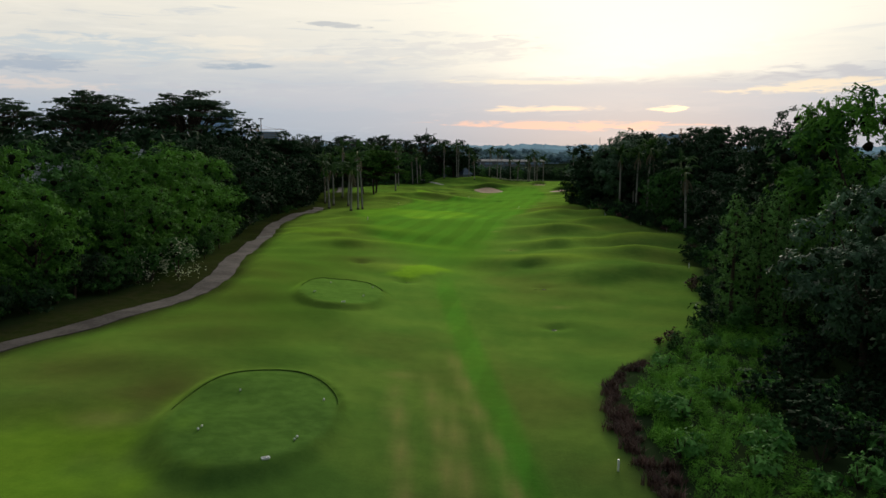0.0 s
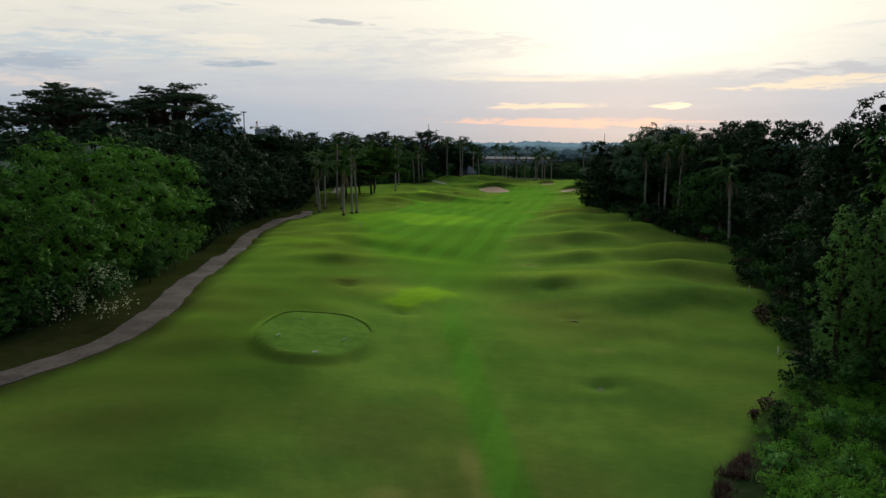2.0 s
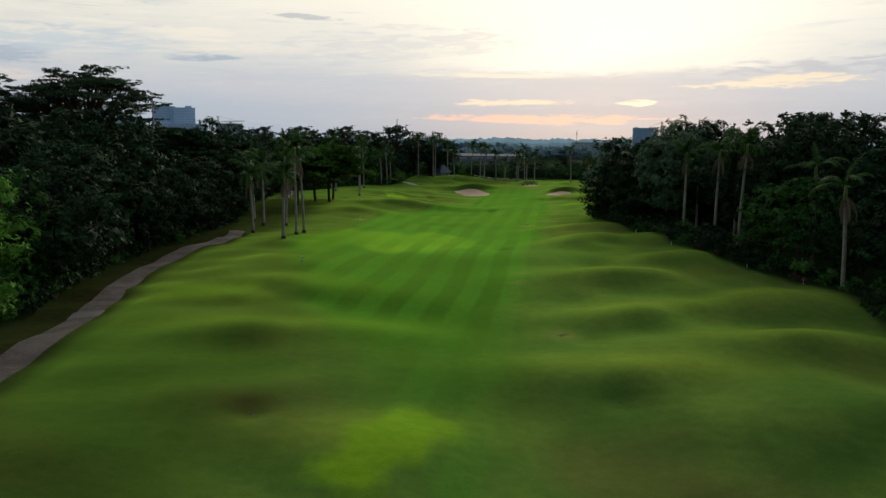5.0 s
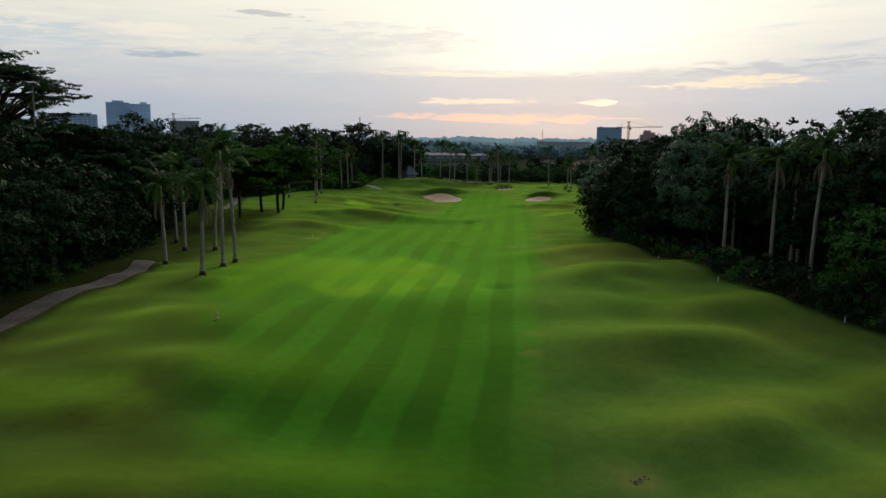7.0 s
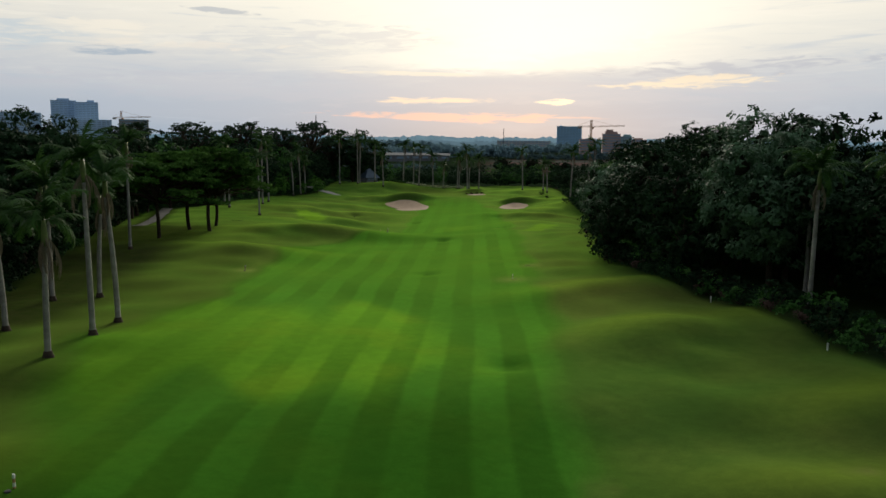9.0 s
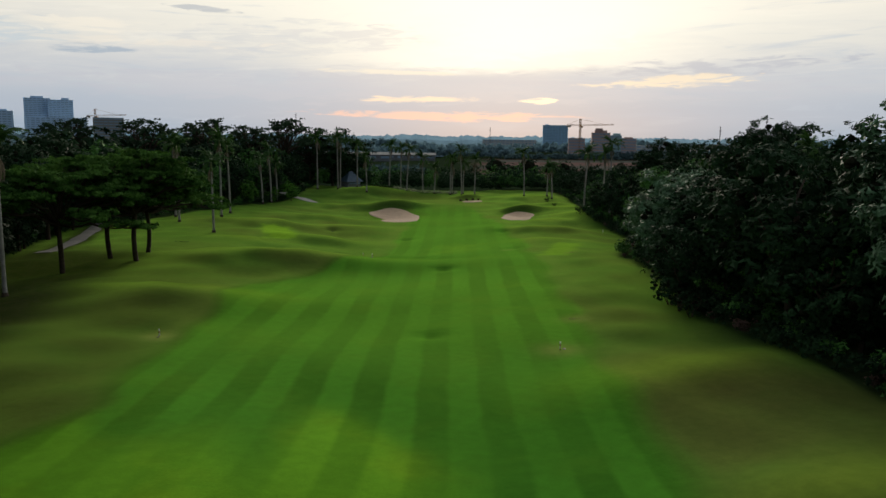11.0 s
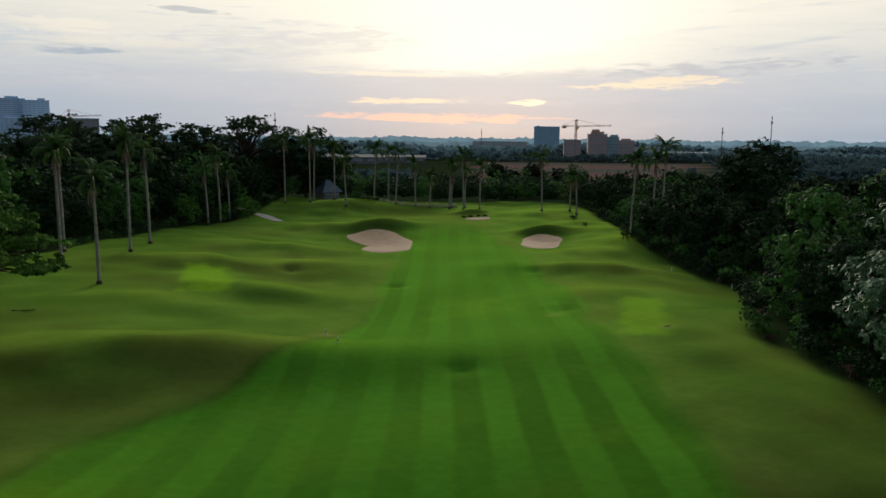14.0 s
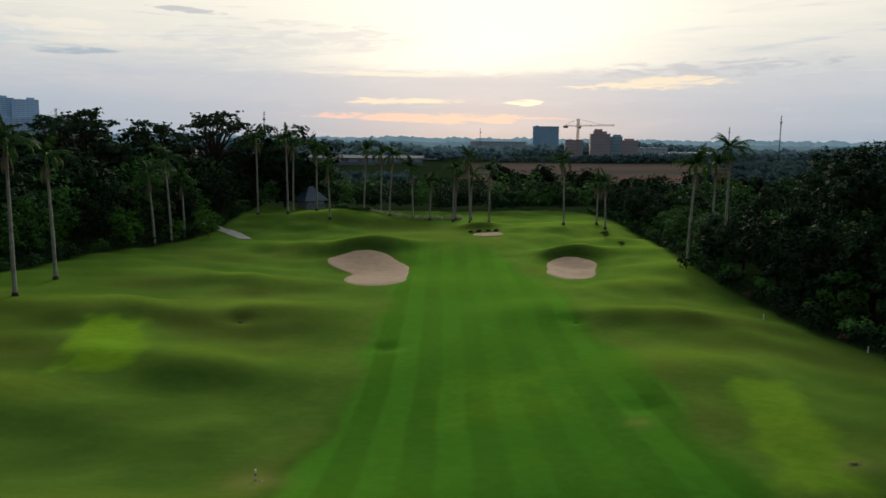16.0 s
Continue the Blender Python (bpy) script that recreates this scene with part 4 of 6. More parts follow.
def palm(m, seed, tall, label, dry=2, count=15, girth=0.185):
    """A royal palm: a pale ringed trunk, a green crownshaft and arched feather fronds."""
    rng = np.random.default_rng(seed)
    if not FRONDS:
        for i, (length, start, droop) in enumerate(((3.2, 0.9, 1.1), (3.5, 0.9, 1.7), (3.1, 0.8, 2.3))):
            FRONDS.append(frond_mesh(60 + i, length, start, droop, FROND))
        FRONDS.append(frond_mesh(70, 2.6, -0.55, 1.0, FROND_DRY, 26, 0.2, 1.5))
    t = thing("royal_palm", m, label, "palm tree", "royal palms")
    sx, sy = rng.normal(0, 0.25, 2)
    prof = []
    for k in np.linspace(0, 1, 26):
        r = girth * (1.35 - 0.35 * min(1, k * 8) + 0.10 * math.sin(math.pi * k * 1.1) - 0.32 * k)
        prof.append((r * (1 + 0.03 * (int(k * 25) % 2)), -0.4 + k * (tall - 1.0), sx * k * k, sy * k * k))
    stem = part("trunk", mesh_of("trunk", *lathe(prof, 10), [PALM_BARK], True), PALM_BARK, t)
    foot = [(girth * 2.3, -0.3, 0, 0), (girth * 1.9, 0.04, 0, 0), (girth * 1.55, 0.18, 0, 0), (girth * 1.4, 0.36, 0, 0), (girth * 1.1, 0.42, 0, 0)]
    part("root_base", mesh_of("root_base", *lathe(foot, 10), [BARK], True), BARK, stem, "dark mat of roots round the foot")
    shaft = [(0.14, tall - 1.45, sx, sy), (0.19, tall - 1.2, sx, sy), (0.16, tall - 0.4, sx, sy), (0.07, tall + 0.25, sx, sy)]
    part("crownshaft", mesh_of("crownshaft", *lathe(shaft, 8), [PALM_SHAFT], True), PALM_SHAFT, t)
    for i in range(count + dry):
        old = i >= count
        fm = FRONDS[3] if old else FRONDS[i % 3]
        ob = part("frond", fm, None, t, "withered brown frond hanging down" if old else "")
        tilt = 22 if old else -40 + 82 * ((i * 0.618) % 1.0)
        ob.matrix_basis = pose(sx, sy, tall - (0.75 if old else 0.1), 0, tilt + rng.normal(0, 8), i * 137.5 + rng.normal(0, 8)) @ Matrix.Scale(rng.uniform(0.85, 1.1), 4)
    return t


def shrub(name, label, m, seed, r, tall, mat, leaf=0.2, dense=60, narrow=0.5, category="shrub"):
    rng = np.random.default_rng(seed)
    t = thing(name, m, label, category)
    v, f, cl = [], [], []
    for i in range(5):
        a = rng.uniform(0, 6.28)
        e = (r * 0.5 * math.cos(a), r * 0.5 * math.sin(a), tall * rng.uniform(0.4, 0.7))
        limb(v, f, (0, 0, -0.2), e, 0.05, 0.02, 5, 0.05, 2)
    for i in range(10):
        a, q = rng.uniform(0, 6.28), r * rng.uniform(0.1, 0.75)
        cl.append((q * math.cos(a), q * math.sin(a), tall * rng.uniform(0.3, 0.78), r * rng.uniform(0.3, 0.45)))
    part("stem", mesh_of("stem", v, f, [BARK]), BARK, t)
    part("crown", clumps_to_mesh("crown", rng, cl, mat, leaf, dense, narrow, 0.85, 0.3, -0.6, 7), mat, t)
    return t


def blossom_bush(m, seed, r, tall):
    """A bush of large leaves, speckled all over with pale blossom."""
    t = shrub("flowering_bush", "large dark bush speckled with pale blossom beside the cart path", m, seed, r, tall, LEAF_MID, 0.2, 70, 0.45, "bush")
    rng = np.random.default_rng(seed + 1)
    for _ in range(9):
        a, z = rng.uniform(3.4, 7.0), rng.uniform(0.15, 0.85) * tall
        q = r * (0.98 - 0.5 * (z / tall) ** 2)
        v, f = [], []
        mid = np.array([q * math.cos(a), q * math.sin(a), z])
        c = mid + rng.normal(0, 1, (40, 3)) * [0.30, 0.30, 0.34]
        add_leaves(rng, c, np.tile([0.2, -0.7, 0.6], (40, 1)), 0.06, v, f, 0.7)
        part("blossom", mesh_of("blossom", v, f, [LEAF_PALE]), LEAF_PALE, t)
    return t


def weeds(name, label, m, seed, r, tall, mat, count=700, leaf=0.07):
    """An uneven patch of rank weeds: shoots of small leaves with gaps between."""
    rng = np.random.default_rng(seed)
    v, f, c = [], [], []
    for _ in range(26):
        a, q = rng.uniform(0, 6.28), r * math.sqrt(rng.uniform(0, 1))
        top = (q * math.cos(a) * 1.1, q * math.sin(a) * 1.1, tall * rng.uniform(0.35, 1.0))
        n = count // 26
        k = rng.uniform(0, 1, n)[:, None] ** 0.5
        c.append(np.array([top[0] * 0.8, top[1] * 0.8, 0]) * (1 - k) + np.array(top) * k + rng.normal(0, 1, (n, 3)) * [0.13, 0.13, 0.05] * (1.3 - 0.7 * k))
    c = np.concatenate(c)
    add_leaves(rng, c, np.tile([0.0, 0.0, 0.9], (len(c), 1)), leaf, v, f, 0.42)
    ob = new(name, mesh_of(name, v, f, [mat]))
    ob.matrix_basis = m
    return tagged(ob, label, "weeds", kind="stuff")


def spiky_plant(name, label, m, seed, r, tall, mat, blades=70):
    """A tuft of long arching blades."""
    rng = np.random.default_rng(seed)
    v, f = [], []
    for _ in range(blades):
        a, lean = rng.uniform(0, 6.28), rng.uniform(0.15, 1.0)
        c, s = math.cos(a), math.sin(a)
        bx, by = rng.normal(0, r * 0.4, 2)
        w, h = rng.uniform(0.03, 0.06), tall * rng.uniform(0.6, 1.1)
        o = len(v)
        for k in (0, 0.5, 1):
            q, z = r * lean * k**1.5, h * (k - 0.35 * lean * k * k)
            ww = w * (1.1 - k)
            v += [(bx + c * q - s * ww, by + s * q + c * ww, z), (bx + c * q + s * ww, by + s * q - c * ww, z)]
        f += [(o, o + 1, o + 3, o + 2), (o + 2, o + 3, o + 5, o + 4)]
    ob = new(name, mesh_of(name, v, f, [mat]))
    ob.matrix_basis = m
    return tagged(ob, label, "shrub")


PROTOS = {}
MASS = {}


def plain_mesh(me):
    """Vertex places and triangles of a mesh, as arrays."""
    v = np.empty(len(me.vertices) * 3, np.float32)
    me.vertices.foreach_get("co", v)
    f = np.empty(len(me.loops), np.int32)
    me.loops.foreach_get("vertex_index", f)
    return v.reshape(-1, 3), f.reshape(-1, 3)


def join_mass(name, label, category, mat, pieces):
    """Many plants that nobody could count, as one object."""
    vs, fs, o = [], [], 0
    for (v, f), m in pieces:
        a = np.array(m, np.float32)
        vs.append(v @ a[:3, :3].T + a[:3, 3])
        fs.append(f + o)
        o += len(v)
    v, f = np.concatenate(vs), np.concatenate(fs)
    me = bpy.data.meshes.new(name)
    me.vertices.add(len(v))
    me.vertices.foreach_set("co", v.ravel())
    me.loops.add(f.size)
    me.loops.foreach_set("vertex_index", f.ravel())
    me.polygons.add(len(f))
    me.polygons.foreach_set("loop_start", np.arange(len(f), dtype=np.int32) * 3)
    me.materials.append(mat)
    me.update(calc_edges=True)
    return tagged(new(name, me), label, category, kind="stuff")


def gather(kind, x, y, turn, size, tall, mass):
    """Keeps a plant's crown for a mass."""
    if kind not in PROTOS:
        plant(kind, x, y, turn, size, tall)
        return
    crown = next(c for c in PROTOS[kind].children if c.name.startswith("crown"))
    MASS.setdefault((mass, crown.data.materials[0].name), []).append((CROWNS.setdefault(kind, plain_mesh(crown.data)), at(x, y, turn, size, tall)))


CROWNS = {}


def at(x, y, turn=0.0, size=1.0, tall=1.0, sink=0.05):
    return pose(x, y, float(height(x, y)) - sink, 0, 0, turn) @ Matrix.Diagonal((size, size, size * tall, 1))


def plant(kind, x, y, turn=0.0, size=1.0, tall=1.0, label=""):
    """The first of a kind is built, the others are copies."""
    m = at(x, y, turn, size, tall)
    if kind in PROTOS:
        was = PROTOS[kind].scale
        ob = copy_thing(PROTOS[kind], m @ Matrix.Diagonal((1 / was[0], 1 / was[1], 1 / was[2], 1)))
    else:
        ob = PROTOS[kind] = KINDS[kind](Matrix.Identity(4))
        ob.matrix_basis = m
    if label:
        ob["label"] = label
    return ob


KINDS = {
    "round_a": lambda m: broad_tree("broadleaf_tree", "dark green broadleaf tree with a dense rounded crown", m, 1, 12, 5.2, LEAF_DARK, 0.26, 42, 40, low=0.0),
    "round_b": lambda m: broad_tree("broadleaf_tree", "deep green broadleaf tree with an uneven crown", m, 2, 13, 4.8, LEAF_DARK, 0.26, 42, 38, low=0.04),
    "round_c": lambda m: broad_tree("broadleaf_tree", "green broadleaf tree with a tall lumpy crown", m, 3, 11, 4.6, LEAF_MID, 0.25, 44, 36, low=0.0),
    "bright_a": lambda m: broad_tree("bamboo_thicket", "bright green feathery bamboo thicket beside the cart path", m, 4, 10, 3.7, LEAF_BRIGHT, 0.25, 80, 34, 0.15, 0.0, 0.26),
    "bright_b": lambda m: broad_tree("bamboo_thicket", "fresh green bushy tree with fine drooping leaves", m, 5, 9, 4.2, LEAF_BRIGHT, 0.24, 80, 30, 0.15, 0.0, 0.3),
    "mid_a": lambda m: broad_tree("broadleaf_tree", "mid green bushy tree with fine leaves", m, 6, 9.5, 3.8, LEAF_MID, 0.23, 84, 32, 0.2, 0.0, 0.38),
    "silver_a": lambda m: broad_tree("silver_leaf_tree", "tall tree with pale grey-green glossy leaves", m, 7, 13, 5.0, LEAF_SILVER, 0.27, 66, 50, 0.3, 0.04, 0.36),
    "silver_b": lambda m: broad_tree("silver_leaf_tree", "spreading tree with large grey-green leaves in tufts", m, 8, 12, 6.0, LEAF_SILVER, 0.26, 66, 56, 0.3, 0.1, 0.36),
    "column_a": lambda m: vine_tree("vine_covered_tree", "narrow tree wholly covered in dark hanging vines", m, 9, 13, 2.0, LEAF_VINE, 0.13, 190),
    "far_a": lambda m: broad_tree("broadleaf_tree", "dark green tree in the wood", m, 10, 11, 4.8, LEAF_DARK, 0.48, 13, 26, low=0.0),
    "far_b": lambda m: broad_tree("broadleaf_tree", "deep green tree in the wood with a broad crown", m, 11, 10, 5.4, LEAF_DARK, 0.50, 12, 26, low=0.0),
    "far_c": lambda m: broad_tree("broadleaf_tree", "mid green tree in the wood", m, 12, 10, 4.6, LEAF_MID, 0.48, 13, 24, low=0.0),
    "rain_a": lambda m: umbrella_tree("rain_tree", "very tall rain tree with flat open layers of leaf", m, 13, 30, 15.5, LEAF_FEATHER, 1, 0.27, 25, 4, 0, 0.58, 0.13, 1.45),
    "rain_b": lambda m: umbrella_tree("rain_tree", "tall rain tree with a wide flat airy crown", m, 14, 28, 14, LEAF_FEATHER, 1, 0.27, 25, 4, 0, 0.58, 0.13, 1.45),
    "umbrella_a": lambda m: umbrella_tree("umbrella_tree", "dark umbrella shaped tree on a bare leaning trunk", m, 15, 12.2, 7.8, LEAF_UMBRELLA, 1, 0.22, 140, 3, 0.27, 0.47, 0.22, 1.3),
    "umbrella_b": lambda m: umbrella_tree("umbrella_tree", "dark spreading tree with flat layered canopy over the wood", m, 26, 12.0, 8.0, LEAF_DARK, 1, 0.26, 110, 3, 0.27, 0.5, 0.22, 1.4),
    "open_a": lambda m: broad_tree("open_crowned_tree", "tall tree with an open dark crown of separate tufts", m, 22, 18, 5.5, LEAF_DARK, 0.26, 60, 44, 0.35, 0.4, 0.4),
    "open_b": lambda m: umbrella_tree("feathery_tree", "tall feathery dark tree with thin layered crown", m, 23, 17, 8, LEAF_FEATHER, 1, 0.26, 80, 3, 0, 0.45),
    "shrub_a": lambda m: shrub("shrub", "low dark green leafy shrub at the wood's edge", m, 16, 1.5, 2.0, LEAF_DARK, 0.17, 90),
    "shrub_b": lambda m: shrub("shrub", "leafy green shrub at the wood's edge", m, 17, 1.3, 1.7, LEAF_MID, 0.15, 110),
    "shrub_c": lambda m: weeds("weed_patch", "bright green patch of rank leafy weeds", m, 18, 0.95, 0.9, LEAF_WEED),
    "shrub_d": lambda m: shrub("large_leaved_bush", "green bush with large broad leaves", m, 19, 1.1, 1.7, LEAF_LARGE, 0.19, 120, 0.42),
    "bed": lambda m: shrub("flowering_plant", "low pale flowering plant in the bed by the green", m, 24, 0.9, 1.0, LEAF_PALE, 0.13, 150),
    "red_a": lambda m: spiky_plant("purple_hedge_plant", "dark purple spiky hedge plant along the rough", m, 20, 0.7, 0.85, LEAF_PURPLE, 90),
    "grass_a": lambda m: spiky_plant("grass_tuft", "bright green tuft of rank weeds and grass", m, 25, 0.5, 0.75, LEAF_WEED, 60),
    "red_b": lambda m: shrub("purple_shrub", "reddish purple shrub along the wood's edge", m, 21, 0.95, 1.2, LEAF_PURPLE, 0.13, 140),
}

# ---- woods ----
def offset_points(line, out, step, jitter, rng, y0, y1):
    """Points at a distance out from a line (to its left if positive), every so many metres."""
    seg = np.linalg.norm(np.diff(line, axis=0), axis=1)
    s = np.concatenate([[0], np.cumsum(seg)])
    d = np.gradient(line, axis=0)
    d /= np.linalg.norm(d, axis=1)[:, None]
    pts = []
    for q in np.arange(rng.uniform(0, step), s[-1], step):
        p = np.array([np.interp(q, s, line[:, 0]), np.interp(q, s, line[:, 1])])
        t = np.array([np.interp(q, s, d[:, 0]), np.interp(q, s, d[:, 1])])
        p = p + np.array([-t[1], t[0]]) * out + rng.normal(0, jitter, 2)
        if y0 < p[1] < y1:
            pts.append(p)
    return pts


def wood(line, side, rows, seed, y0, y1, mass=""):
    """Rows of plants behind an edge; those of a mass are joined."""
    rng = np.random.default_rng(seed)
    for out, step, kinds, lo, hi in rows:
        for x, y in offset_points(line, side * out, step, step * 0.14, rng, y0, y1):
            what = (kinds[rng.integers(len(kinds))], x, y, rng.uniform(0, 360), rng.uniform(lo, hi), rng.uniform(0.9, 1.12))
            gather(*what, mass) if mass else plant(*what)


# left wood, near part: bright thickets by the cart path, darker behind
wood(WOOD_L, 1, [(2.8, 5.6, ["bright_a", "mid_a", "bright_b", "bright_b"], 0.45, 0.95), (8.5, 6.6, ["bright_a", "bright_b", "mid_a", "bright_a"], 0.8, 1.25), (15.5, 7.2, ["bright_b", "mid_a", "bright_a"], 0.95, 1.35)], 31, 15, 110)
wood(WOOD_L, 1, [(25, 9, ["far_c"], 0.85, 1.0), (38, 11, ["far_c", "far_a"], 0.85, 1.0), (54, 13, ["far_b", "far_a"], 0.9, 1.05), (72, 15, ["far_b", "far_a"], 0.9, 1.1)], 131, 15, 110, "left")
wood(WOOD_L, 1, [(0.9, 2.9, ["round_a", "mid_a", "round_b"], 0.26, 0.42)], 141, 30, 68)
wood(WOOD_L, 1, [(0.9, 2.9, ["mid_a", "bright_b", "mid_a"], 0.28, 0.48)], 142, 68, 116)
for kind, x, y, turn, s in (("bright_a", -31, 87, 10, 1.25), ("bright_b", -34, 95, 80, 1.35), ("bright_a", -29.5, 78, 150, 1.1), ("bright_b", -36.5, 84, 200, 1.3), ("bright_a", -32.5, 104, 250, 1.2), ("bright_b", -29.5, 97, 300, 0.9)):
    plant(kind, x, y, turn, s)
blossom_bush(at(-23.7, 67.2), 91, 1.9, 4.0)
plant("bright_b", -26.5, 84, 40, 0.62, 1.0, "fresh green bushy tree leaning over the cart path")
blossom_bush(at(-25.4, 64.8), 92, 1.6, 3.2)
# left wood, dark part
wood(WOOD_L, 1, [(0.9, 4.8, ["round_a", "round_b", "round_a", "round_b"], 0.55, 1.1), (9.5, 7.0, ["round_a", "round_b"], 0.95, 1.35)], 32, 110, 262)
wood(WOOD_L, 1, [(19, 8.5, ["far_a", "far_b"], 1.4, 1.6), (31, 11, ["far_a", "far_b"], 1.45, 1.65), (46, 13, ["far_b"], 1.3, 1.5), (62, 15, ["far_b"], 1.3, 1.5)], 132, 110, 262, "left")
wood(WOOD_L, 1, [(4.6, 5.5, ["round_b", "round_c"], 0.45, 0.7)], 33, 262, 372)
wood(WOOD_L, 1, [(10, 7, ["far_a", "far_c"], 0.95, 1.2), (19, 8.5, ["far_a", "far_b"], 1.2, 1.45), (31, 10, ["far_a", "far_b"], 1.3, 1.55), (46, 12, ["far_b"], 1.2, 1.4)], 133, 262, 372, "left")
# right wood
wood(WOOD_R, -1, [(5, 5.5, ["round_c", "round_b", "round_a"], 0.6, 0.85), (11, 6.5, ["round_a", "round_b"], 0.95, 1.15)], 38, 74, 108)
wood(WOOD_R, -1, [(25, 9, ["far_a", "far_b"], 1.2, 1.4), (36, 11, ["far_a", "far_b"], 1.3, 1.5), (50, 13, ["far_a", "far_b"], 1.3, 1.5)], 134, 5, 108, "right")
wood(WOOD_R, -1, [(5.0, 5.5, ["round_a", "round_b", "round_c"], 0.6, 0.9)], 35, 108, 133)
wood(WOOD_R, -1, [(5.0, 5.5, ["round_a", "round_b", "round_c"], 0.45, 1.0)], 45, 166, 214)
wood(WOOD_R, -1, [(13, 7, ["round_a", "round_b"], 1.0, 1.2)], 46, 108, 214)
wood(WOOD_R, -1, [(20, 8.5, ["far_a", "far_b"], 1.1, 1.3), (31, 10, ["far_a", "far_b"], 1.15, 1.35), (45, 12, ["far_b"], 1.15, 1.35)], 135, 108, 214, "right")
wood(WOOD_R, -1, [(4.6, 5.2, ["round_a", "round_b", "round_c"], 0.36, 0.95), (11, 8, ["round_a", "round_b", "round_c"], 0.6, 1.2)], 36, 214, 275)
wood(WOOD_R, -1, [(4.6, 5.2, ["round_c", "round_a", "round_b"], 0.42, 0.68)], 39, 275, 360)
wood(WOOD_R, -1, [(19, 9, ["far_a", "far_c"], 0.75, 0.95), (31, 11, ["far_b", "far_c"], 0.7, 0.9), (45, 13, ["far_b", "far_c"], 0.7, 0.9)], 136, 214, 360, "right")
wood(WOOD_R, -1, [(10, 7, ["far_a", "far_c"], 0.65, 0.9)], 137, 275, 360, "right")
# the low wood behind the green
rng = np.random.default_rng(37)
for yy, step, hi in ((369, 5, 0.62), (379, 6, 0.75), (392, 8, 0.9), (412, 10, 0.95)):
    for xx in np.arange(-4, 84, step):
        gather(["far_a", "far_b", "far_c"][rng.integers(3)], xx + rng.normal(0, 1.2), yy + rng.normal(0, 2), rng.uniform(0, 360), hi * rng.uniform(0.8, 1.1), 1.0, "green")
# undergrowth at the foot of the woods
wood(WOOD_L, 1, [(0.7, 2.2, ["shrub_a", "shrub_b", "shrub_a"], 0.6, 1.1)], 40, 104, 372, "undergrowth")
wood(WOOD_L, 1, [(0.9, 3.4, ["shrub_a", "shrub_b", "shrub_b"], 0.6, 1.1), (2.2, 2.6, ["shrub_a", "shrub_b"], 0.8, 1.5)], 140, 15, 104, "undergrowth")
wood(WOOD_R, -1, [(0.7, 2.0, ["shrub_a", "shrub_b", "red_b", "shrub_a"], 0.6, 1.1), (3.0, 2.6, ["shrub_a", "shrub_b", "shrub_d"], 0.9, 1.4)], 41, 60, 360, "undergrowth")
for (where, mat), pieces in MASS.items():
    words = {"left": ("woodland", "dense dark green wood behind the cart path"), "right": ("woodland", "dense dark green wood beyond the rough"), "green": ("woodland", "low dark wood behind the putting green"), "undergrowth": ("undergrowth", "leafy undergrowth at the foot of the wood")}[where]
    join_mass(*words, words[0], bpy.data.materials[mat], pieces)

# trees that stand out: rain trees far in the left wood
for x, y, turn, s in ((-75, 227, 20, 1.05),):
    plant("rain_a", x, y, turn, s)
for x, y, turn, s in ((-97, 215, 70, 1.08), (-122, 212, 150, 1.0), (-88, 236, 250, 0.95), (-145, 220, 10, 1.05), (-112, 240, 310, 1.0)):
    plant("rain_b", x, y, turn, s)
for x, y, turn, s in ((-19.6, 215.5, 0, 1.1), (-25.6, 209.5, 140, 1.05), (-22.9, 217.8, 60, 1.1), (-19.7, 221.5, 220, 1.0)):
    plant("umbrella_a", x, y, turn, s)
# broad canopies over the wood beside the palms
for x, y, turn, s in ((-36, 164, 30, 1.25), (-43, 177, 110, 1.3), (-34.5, 182, 200, 1.2), (-49, 166, 300, 1.3), (-40, 194, 70, 1.25)):
    plant("umbrella_b", x, y, turn, s)
# beyond the palms of the left wood
for x, y, turn, s in ((-28, 330, 0, 1.2), (-40, 318, 90, 1.2), (-18, 345, 200, 1.05), (-9, 362, 45, 1.24), (-52, 300, 10, 1.15), (-2, 372, 130, 1.0)):
    plant("open_b", x, y, turn, s)
for x, y, turn, s in ((5, 369, 0, 1.64), (11, 374, 120, 1.38), (-1, 377, 70, 1.4)):
    plant("round_a", x, y, turn, s)
# round bushes at the foot of the left wood, near the green
for x, y, turn, s in ((-6.2, 322, 0, 0.55), (-15.5, 306, 60, 0.6), (-23, 298, 130, 0.5), (-10.5, 316, 200, 0.4)):
    plant("bright_b", x, y, turn, s, 1.0, "round fresh green bush at the foot of the wood")
# right wood
plant("round_a", 38.5, 191, 40, 1.2, 0.85, "large round tree with very dark dense foliage reaching the ground")
for x, y, turn, s in ((35.3, 177, 0, 1.25), (36.4, 184, 80, 1.05), (33.6, 171, 190, 0.75), (31.8, 187, 20, 0.66)):
    plant("round_a", x, y, turn, s)
for x, y, turn, s in ((32.4, 139.4, 0, 1.35), (32.4, 146, 100, 1.2), (33.4, 135.5, 220, 1.3), (34.6, 140.5, 30, 1.6), (31.0, 186, 40, 1.3), (31.6, 189, 90, 1.2), (30.8, 183.5, 0, 1.1), (33.0, 153, 10, 1.2), (32.6, 158, 60, 1.3), (32.5, 163, 160, 1.3)):
    plant("shrub_a", x, y, turn, s)
plant("silver_b", 38.5, 163, 0, 1.1, 1.15)
plant("silver_b", 44, 171, 100, 1.25, 1.12)
plant("silver_b", 38.5, 200, 40, 0.95)
